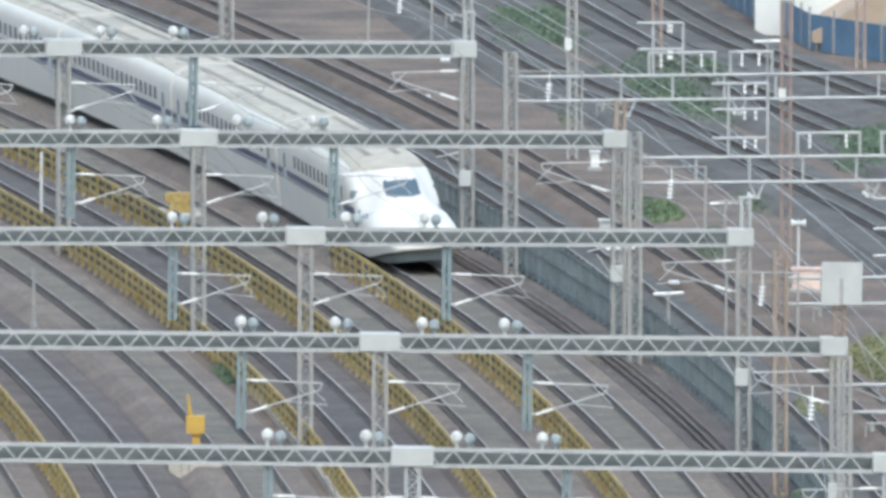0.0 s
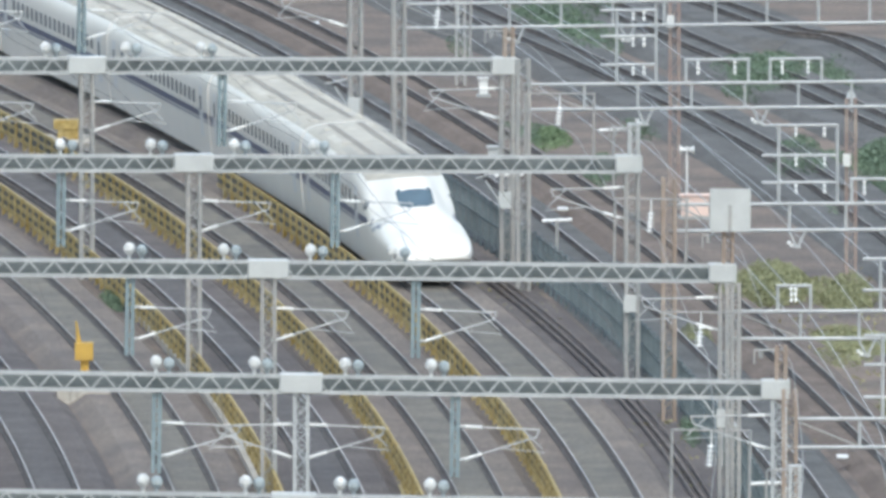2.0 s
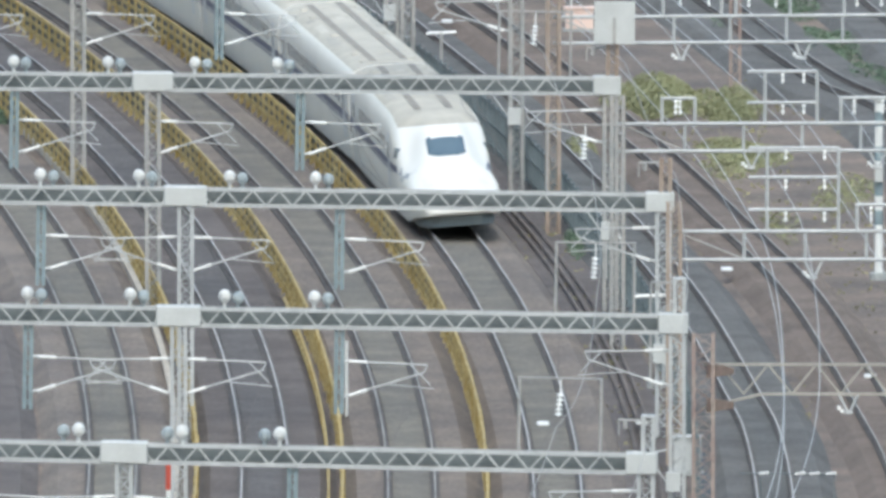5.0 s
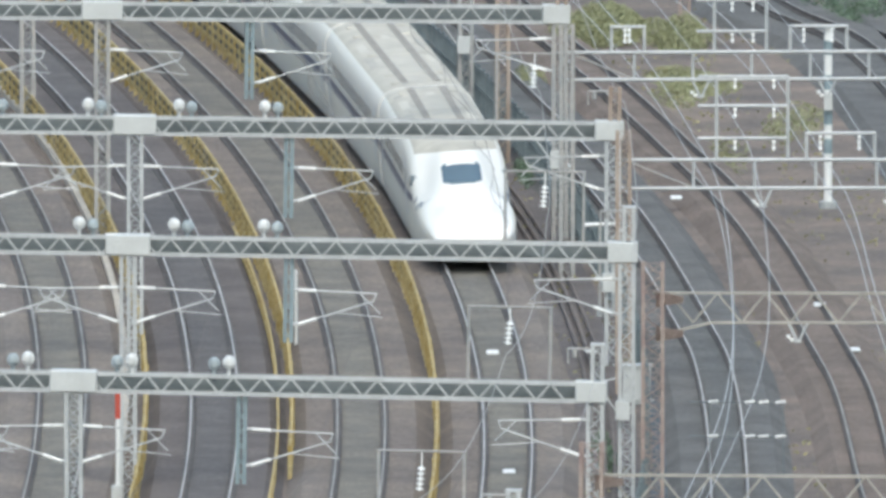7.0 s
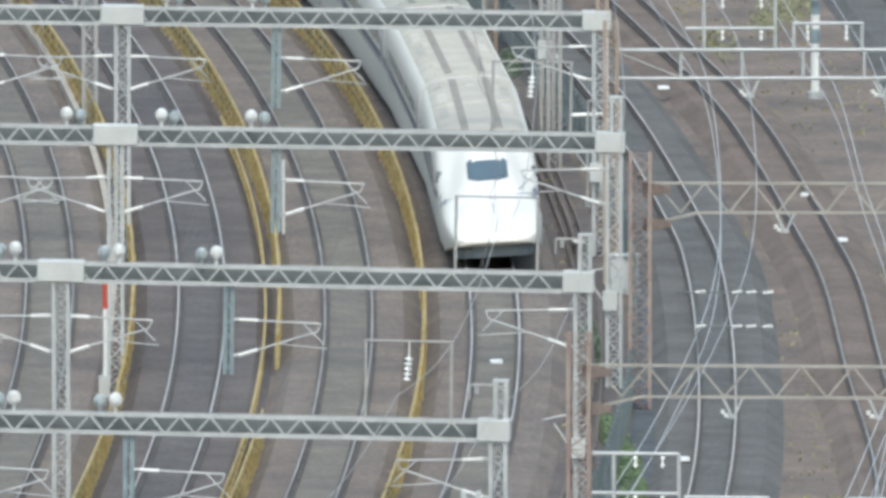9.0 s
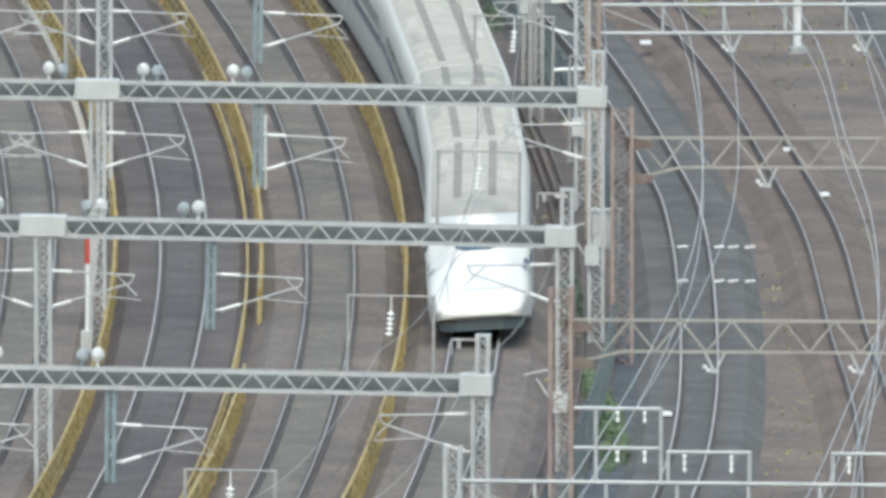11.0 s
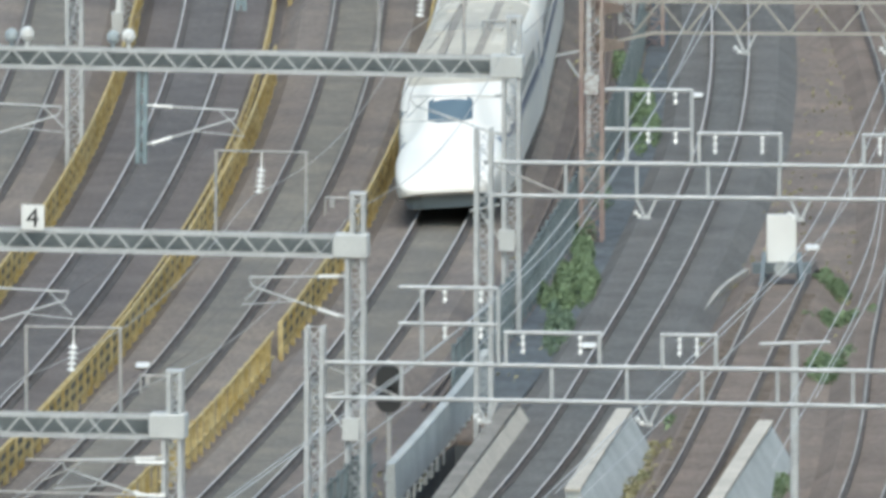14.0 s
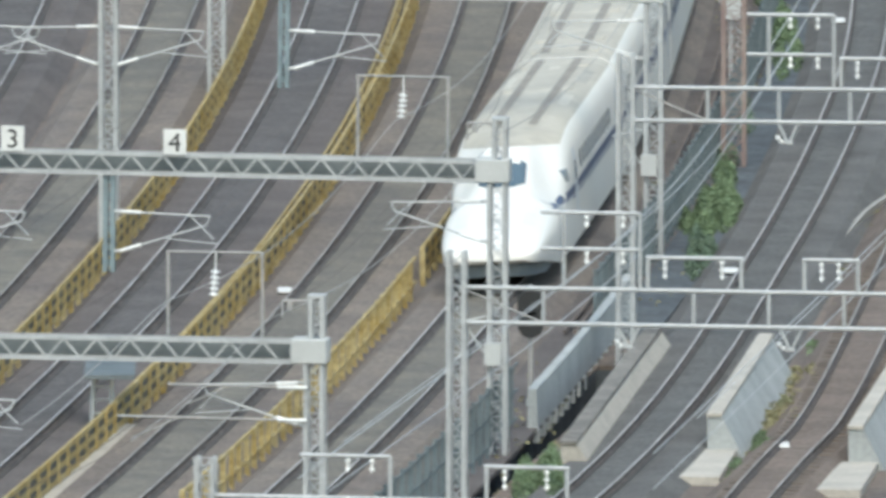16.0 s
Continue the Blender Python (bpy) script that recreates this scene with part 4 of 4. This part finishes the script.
for sg in (-1, 1):
    rod(bm, (sg * 0.02, -0.06, 2.38), (sg * 0.28, -0.06, 2.38), 0.03, 8, 0.17)
part("plate", bm, M_SIGNWHITE, t)
for x, y, h in ((8.77, 1192.20, 3.0), (6.61, 1115.84, 3.0), (10.85, 976.66, 3.2), (2.66, 1112.23, 1.6), (4.34, 1079.49, 2.8)):
    t = post(x, y, h, 0.055, M_GALV_OLD, "thin_post", "thin grey post with a white crossarm")
    bm = bmesh.new()
    rod(bm, (-0.55, 0, h - 0.1), (0.55, 0, h - 0.05), 0.06, 8)
    part("crossarm", bm, M_CERAMIC, t)


def cabinet(x, y, w, d, h, mat, label, name="relay_cabinet", rz=0.0):
    t = tagged(new(name), label, "cabinet")
    t.matrix_world = pose(x, y, -0.62, 0, 0, rz)
    bm = bmesh.new()
    box(bm, -w / 2, w / 2, -d / 2, d / 2, 0.1, h)
    b = part("body", bm, mat, t)
    md = b.modifiers.new("bevel", "BEVEL")
    md.width = 0.03
    bm = bmesh.new()
    box(bm, -w / 2 - 0.06, w / 2 + 0.06, -d / 2 - 0.06, d / 2 + 0.06, h, h + 0.06)
    part("lid", bm, mat, t)
    bm = bmesh.new()
    box(bm, -w / 2 - 0.1, w / 2 + 0.1, -d / 2 - 0.1, d / 2 + 0.1, -0.05, 0.1)
    part("plinth", bm, M_CONC, t)
    return t


cabinet(9.65, 1110.99, 1.05, 0.7, 0.85, M_PINK, "faded salmon-pink equipment cabinet on the ground")
cabinet(11.73, 949.49, 0.9, 0.6, 1.2, M_BOXGREY, "pale grey relay cabinet beside the mast")
cabinet(9.99, 1013.36, 0.55, 0.5, 1.5, M_BOXGREY, "narrow grey relay cabinet near the fence")
cabinet(2.15, 1126.87, 0.5, 0.5, 1.3, M_BOXGREY, "narrow grey relay cabinet near the fence")
cabinet(11.65, 978.51, 0.8, 0.6, 1.7, M_BOXGREY, "grey equipment cabinet beside the mast foot")
cabinet(1.78, 1165.21, 0.35, 0.3, 0.7, M_SIGNWHITE, "small white equipment box on the ground", "equipment_box")
for x, y in ((7.42, 924.33), (10.40, 961.63), (18.12, 976.55), (13.87, 1013.31), (9.87, 791.39), (15.67, 855.68), (18.97, 961.86), (-3.65, 826.72), (-4.11, 857.25),
             (8.93, 831.39), (-6.12, 1163.87), (-5.02, 1194.99), (-4.29, 1213.32), (4.67, 1109.82), (12.88, 896.25), (7.18, 961.12)):
    bm = bmesh.new()
    box(bm, -0.2, 0.2, -0.45, 0.45, 0, 0.08)
    m = tagged(part("ground_marker", bm, M_SIGNWHITE), "small white marker block lying between the rails", "marker", "white ground markers")
    m.location = (x, y, -0.2)
    md = m.modifiers.new("bevel", "BEVEL")
    md.width = 0.03

# yellow equipment posts on pale pads
def yellow_post(x, y, label, low=False):
    t = tagged(new("equipment_post"), label, "equipment", "yellow equipment posts")
    t.location = (x, y, -0.62)
    bm = bmesh.new()
    box(bm, -0.95, 0.95, -2.0, 1.6, 0, 0.5)
    part("pad", bm, M_CONC_WARM, t)
    bm = bmesh.new()
    box(bm, -0.4, 0.4, -0.9, -0.2, 0.5, 1.0)
    if low:
        box(bm, -0.55, 0.55, -0.95, -0.15, 0.9, 1.25)
    else:
        box(bm, -0.14, 0.14, -0.7, -0.4, 1.0, 1.5)
        box(bm, -0.34, 0.3, -0.85, -0.25, 1.45, 2.05)
    part("housing", bm, M_YELLOW if low else M_YELLOWBRIGHT, t)
    if low:
        return
    bm = bmesh.new()
    rod(bm, (-0.2, -0.5, 2.05), (-0.3, -0.5, 2.8), 0.09, 8, 0.03)
    part("lever", bm, M_YELLOWBRIGHT, t)


yellow_post(-12.43, 1038.99, "orange-yellow equipment post on a pale concrete pad")
yellow_post(-14.28, 1140.55, "dull yellow low equipment box between the tracks", True)
post(-19.60, 1139.20, 2.9, 0.05, M_SIGNWHITE, "marker_pole", "thin white marker pole between the tracks")
post(-19.13, 1095.46, 2.2, 0.05, M_GALV_OLD, "thin_pole", "thin grey pole between the tracks")

# lookout stand with a flat roof
t = tagged(new("lookout_stand"), "small white-legged stand with flat grey roof", "stand")
t.location = (-8.18, 796.98, -0.62)
for lx in (-0.5, -0.02):
    for ly in (-0.5, 0.5):
        bm = bmesh.new()
        rod(bm, (lx * 1.15, ly, 0), (lx, ly, 1.75), 0.055, 8)
        part("leg", bm, M_SIGNWHITE, t)
bm = bmesh.new()
box(bm, -0.75, 0.62, -1.6, 1.6, 1.75, 1.87)
part("roof", bm, M_STEEL_SHADE, t)
for rung in range(4):
    bm = bmesh.new()
    rod(bm, (-0.55 + 0.01 * rung, -0.5, 0.35 + 0.36 * rung), (-0.02, -0.5, 0.35 + 0.36 * rung), 0.025, 6)
    part("rung", bm, M_SIGNWHITE, t)
bm = bmesh.new()
box(bm, -0.7, 0.6, -0.8, 0.8, -0.02, 0.1)
part("footing", bm, M_CONC_WARM, t)

# buffer stop at the end of the dead-end track
t = tagged(new("buffer_stop"), "white box sign over a dark steel buffer stop", "buffer stop")
t.location = (14.62, 847.0, -0.62)
bm = bmesh.new()
box(bm, -0.42, 0.42, -0.15, 0.15, 0.9, 2.4)
b = part("white_board", bm, M_SIGNWHITE, t)
bm = bmesh.new()
for sg in (-1, 1):
    box(bm, sg * 0.6 - 0.06, sg * 0.6 + 0.06, -1.6, 0.1, 0.3, 0.45)
    bar(bm, (sg * 0.6, -1.5, 0.4), (sg * 0.5, -0.2, 1.3), 0.12)
    bar(bm, (sg * 0.5, -0.2, 0), (sg * 0.5, -0.2, 1.3), 0.14)
box(bm, -0.85, 0.85, -0.45, -0.2, 0.75, 1.05)
part("frame", bm, M_UNDER, t)
bm = bmesh.new()
rod(bm, (0, -0.5, 0.9), (0, -0.62, 0.9), 0.22, 14)
part("buffer_disc", bm, M_CONC, t)

# round signal head on a short post
t = post(3.16, 803.29, 3.4, 0.06, M_GALV_OLD, "signal", "dark oval signal head on a post beside the gap")
bm = bmesh.new()
for z in (2.3, 2.9):
    rod(bm, (0, -0.12, z), (0, 0.1, z), 0.36, 16)
box(bm, -0.36, 0.36, -0.115, 0.095, 2.3, 2.9)
part("signal_head", bm, M_BLACK, t)


# ---- concrete parapets at the road gap ----
def parapet(x0, y0, x1, y1, w, h, slope, label, deep=0.0, worn=False):
    t = tagged(new("parapet"), label, "parapet", "concrete parapets at the bridge")
    d = Vector((x1 - x0, y1 - y0))
    t.matrix_world = Matrix.Translation((x0, y0, -0.62)) @ Matrix.Rotation(math.atan2(d.y, d.x) - math.pi / 2, 4, "Z")
    L = d.length
    bm = bmesh.new()
    prof = ((-w / 2, -deep), (w / 2 + slope, -deep), (w / 2, h), (-w / 2, h))
    a = [bm.verts.new((px, 0, pz)) for px, pz in prof]
    b = [bm.verts.new((px, L, pz * 0.9)) for px, pz in prof]
    for k in range(4):
        q = (k + 1) % 4
        bm.faces.new((a[k], a[q], b[q], b[k]))
    bm.faces.new(a)
    bm.faces.new(b)
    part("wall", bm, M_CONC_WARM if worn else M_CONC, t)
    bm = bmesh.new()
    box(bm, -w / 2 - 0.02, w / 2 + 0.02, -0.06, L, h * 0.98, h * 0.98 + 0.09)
    # unworn copings carry sunlight in a warmer, paler colour than their walls
    part("coping", bm, M_STAINED if worn else M_CONC_WARM, t, "dark weathered coping" if worn else "warm concrete coping with sunlight put into its colour")
    if worn:
        return
    bm = bmesh.new()
    box(bm, -w / 2 - 0.6, w / 2 + slope * 0.7, -6.0, 0, -0.05, 0.24)
    part("pad", bm, M_CONC_WARM, t, "cracked pale concrete pad")


parapet(8.06, 792.27, 9.67, 810.26, 0.38, 1.15, 0.6, "pale concrete bridge parapet with sloped side")
parapet(11.82, 789.52, 13.51, 807.51, 0.38, 1.15, 0.6, "pale concrete bridge parapet with sloped side and pad")
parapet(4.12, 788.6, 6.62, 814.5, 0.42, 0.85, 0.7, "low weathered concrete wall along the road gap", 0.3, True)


# ---- vegetation ----
def leaf_clump(name, x, y, rx, ry, h, mat, n, size=0.075):
    """Many small bent leaves on short stems in an uneven heap."""
    verts, faces = [], []
    lobes = [(random.uniform(-0.6, 0.6), random.uniform(-0.6, 0.6), random.uniform(0.45, 1.0)) for _ in range(6)]
    for _ in range(int(n * 3.4)):
        lx, ly, lh = random.choice(lobes)
        a, r = random.uniform(0, 6.283), random.random() ** 0.5 * 0.5
        ux, uy = lx + r * math.cos(a), ly + r * math.sin(a)
        top = h * lh * max(0.08, 1 - (r / 0.5) ** 2 * 0.8)
        z = top * random.random() ** 0.5
        c = Vector((ux * rx, uy * ry, z - 0.03))
        s = size * random.uniform(0.5, 1.3)
        d = Vector((random.gauss(0, 1), random.gauss(0, 1), random.gauss(0.4, 0.7))).normalized()
        e = d.cross(Vector((random.gauss(0, 1), random.gauss(0, 1), random.gauss(0, 1)))).normalized()
        i = len(verts)
        verts += [c - d * s, c + e * s * 0.45, c + d * s, c - e * s * 0.45]
        faces.append((i, i + 1, i + 2, i + 3))
    me = bpy.data.meshes.new(name)
    me.from_pydata([tuple(v) for v in verts], [], faces)
    me.materials.append(mat)
    ob = new(name, me)
    ob.location = (x, y, -0.6)
    return ob


KIND = {"y": (M_LEAF_Y, "yellow-green bush growing in the yard"), "g": (M_LEAF, "fresh green weeds growing beside the track"),
        "w": (M_DRY, "sparse dry brown weeds beside the parapet"),
        "d": (M_LEAF_D, "dull green bushes and weeds between the tracks")}


def bush(x, y, rx, ry, h, k, n):
    tagged(leaf_clump("bush", x, y, rx, ry, h, KIND[k][0], n), KIND[k][1], "bush", "bushes and weeds", "stuff")


bush(12.17, 1078.30, 2.7, 7, 1.5, "y", 4500)
bush(14.42, 1077.14, 1.8, 6, 0.9, "y", 1500)
bush(-1.17, 1227.81, 2.6, 16, 0.9, "d", 2600)
bush(0.71, 1233.70, 2.0, 12, 0.9, "d", 1500)
bush(4.59, 1200.57, 3.0, 18, 1.1, "d", 4200)
bush(3.29, 1145.72, 1.6, 8, 0.35, "d", 700)
bush(12.04, 1166.47, 3.6, 16, 1.2, "d", 4800)
bush(14.19, 1133.00, 1.9, 9, 1.0, "d", 1700)
bush(17.71, 1129.22, 2.8, 14, 1.1, "d", 4000)
bush(4.49, 1145.71, 0.9, 6, 0.5, "g", 700)
bush(9.42, 1059.41, 1.0, 7, 0.7, "y", 900)
bush(15.79, 1058.24, 2.2, 9, 0.16, "y", 1500)
bush(8.75, 848.5, 0.7, 5, 1.1, "g", 1500)
bush(9.15, 858.0, 0.5, 8, 0.7, "g", 900)
bush(8.2, 838.0, 0.5, 6, 0.7, "d", 800)
bush(9.6, 873.33, 0.5, 8, 0.4, "d", 500)
bush(8.02, 844.47, 0.6, 4, 0.9, "g", 900)
bush(15.94, 847.86, 0.7, 2.5, 0.8, "g", 900)
bush(15.40, 840.89, 0.7, 2, 0.5, "g", 600)
bush(16.70, 841.28, 0.8, 2.5, 0.55, "g", 800)
bush(15.93, 830.61, 0.9, 5, 0.6, "g", 900)
bush(14.25, 825.27, 0.6, 4, 0.4, "d", 500)
bush(10.68, 806.40, 0.6, 6, 0.5, "w", 260)
bush(10.07, 801.34, 0.6, 5, 0.55, "w", 260)
bush(10.29, 802.98, 0.35, 2, 0.4, "y", 120)
bush(9.59, 793.24, 0.5, 3, 0.45, "g", 450)
bush(8.84, 787.12, 0.6, 4, 0.4, "g", 500)
bush(3.35, 786.5, 0.7, 6, 1.2, "g", 1800)
bush(11.2, 893.0, 0.5, 10, 0.8, "g", 1100)
bush(13.72, 803.18, 0.5, 4, 0.4, "g", 400)
bush(11.39, 813.47, 0.5, 5, 0.4, "g", 500)
bush(12.60, 888.47, 0.6, 8, 0.35, "d", 500)
bush(10.85, 905.80, 0.5, 9, 0.5, "g", 700)
bush(10.54, 932.21, 0.5, 9, 0.4, "d", 500)
bush(15.37, 1029.57, 1.6, 10, 0.12, "y", 500)
bush(9.06, 1029.64, 0.7, 9, 0.5, "d", 700)
bush(-11.73, 1076.04, 0.8, 4, 0.5, "d", 500)
bush(20.78, 1086.16, 2.2, 10, 0.8, "d", 1500)
bush(6.97, 1175.85, 1.6, 14, 0.4, "d", 900)
bush(8.85, 1157.30, 1.8, 12, 0.45, "d", 900)
bush(1.38, 1200.58, 1.2, 16, 0.4, "d", 800)
bush(15.96, 1175.76, 2.0, 14, 0.6, "d", 1200)
bush(15.35, 1114.54, 1.6, 12, 0.5, "d", 1000)
bush(18.77, 1102.52, 1.8, 12, 0.5, "d", 1100)
bush(6.26, 1129.34, 0.9, 9, 0.4, "d", 600)
bush(18.42, 1046.32, 1.4, 10, 0.1, "y", 400)

# dry weeds and litter scattered over the yard
verts, faces = [], []
for _ in range(5200):
    y = random.uniform(770, 1090)
    x = 24 * random.random() + 9 - 0.0004 * (y - 930) ** 2
    if noise.noise((x * 0.25, y * 0.03, 2.0)) < -0.05:
        continue
    s = random.uniform(0.03, 0.09)
    for _ in range(3):
        c = Vector((x + random.gauss(0, 0.18), y + random.gauss(0, 0.6), -0.6 + random.random() * 0.1))
        d = Vector((random.gauss(0, 1), random.gauss(0, 1), abs(random.gauss(0.5, 0.5)))).normalized()
        e = d.cross(Vector((random.gauss(0, 1), random.gauss(0, 1), 0.2))).normalized()
        i = len(verts)
        verts += [tuple(c - d * s), tuple(c + e * s * 0.6), tuple(c + d * s * 1.4), tuple(c - e * s * 0.6)]
        faces.append((i, i + 1, i + 2, i + 3))
me = bpy.data.meshes.new("dry_weeds")
me.from_pydata(verts, [], faces)
me.materials.append(M_DRY)
tagged(new("dry_weeds", me), "dry yellow-green weeds scattered over the yard ground", "weeds", kind="stuff")

# ---- far corner: buildings behind a blue fence ----
t = tagged(new("white_building"), "white flat-walled building at the edge of the yard", "building")
t.matrix_world = pose(10.94, 1231.59, -0.62, 0, 0, -3)
bm = bmesh.new()
box(bm, -2.4, 2.3, 0, 25, 0, 6.0)
part("wall", bm, M_SIGNWHITE, t)
bm = bmesh.new()
box(bm, -2.6, 2.5, -0.3, 25.3, 6.0, 6.3)
part("roof", bm, M_CONC, t)
t = tagged(new("shed"), "low shed with a tan sloping roof behind the fence", "shed")
t.matrix_world = pose(13.44, 1222.78, -0.62, 0, 0, -3)
bm = bmesh.new()
vs = [bm.verts.new(q) for q in ((-2.6, 0, 0.4), (2.8, 0, 0.4), (2.8, 0, 2.4), (0.4, 0, 2.6), (-2.6, 0, 0.8))]
vb = [bm.verts.new(v.co + Vector((0, 14, 0.3))) for v in vs]
for k in range(5):
    q = (k + 1) % 5
    bm.faces.new((vs[k], vs[q], vb[q], vb[k]))
bm.faces.new(vs)
bm.faces.new(vb)
part("roof", bm, M_TAN, t)
bm = bmesh.new()
box(bm, -2.5, 2.7, 0.3, 13.8, -0.05, 0.6)
part("wall", bm, M_CONC_WARM, t)
t = tagged(new("blue_fence"), "blue sheet fence with posts at the yard's edge", "fence")
FA, FB, FC = Vector((6.94, 1251.70, 0)), Vector((10.76, 1223.97, 0)), Vector((14.64, 1216.11, 0))
for k in range(16):
    A, B = (FA, FB) if k < 12 else (FB, FC)
    u, n = (k, 12) if k < 12 else (k - 12, 4)
    p, q = A.lerp(B, u / n), A.lerp(B, (u + 0.97) / n)
    bm = bmesh.new()
    bar(bm, p + Vector((0, 0, 0.15)), q + Vector((0, 0, 0.15)), 0.06, 1.5)
    part("sheet", bm, M_BLUEFENCE, t)
    bm = bmesh.new()
    rod(bm, p + Vector((0, -0.1, -0.65)), p + Vector((0, -0.1, 1.2)), 0.05, 6)
    part("fence_post", bm, M_GALV_OLD, t)

# ---- what moves ----
SPEED, PHI0, SCREEN = 18.03, 0.1477, 6.35


def motions():
    for ob, shift in CARS:
        mid = 13.5 if shift == 0 else 24.5
        rows = []
        for i in range(17):
            phi = PHI0 + (shift + mid - SCREEN - SPEED * i) / RAD
            rows.append((float(i), arc_pose(phi, 0.14) @ pose(0, -mid, 0.03, 0, -3.6, 0)))
        walk(ob, rows)


motions()
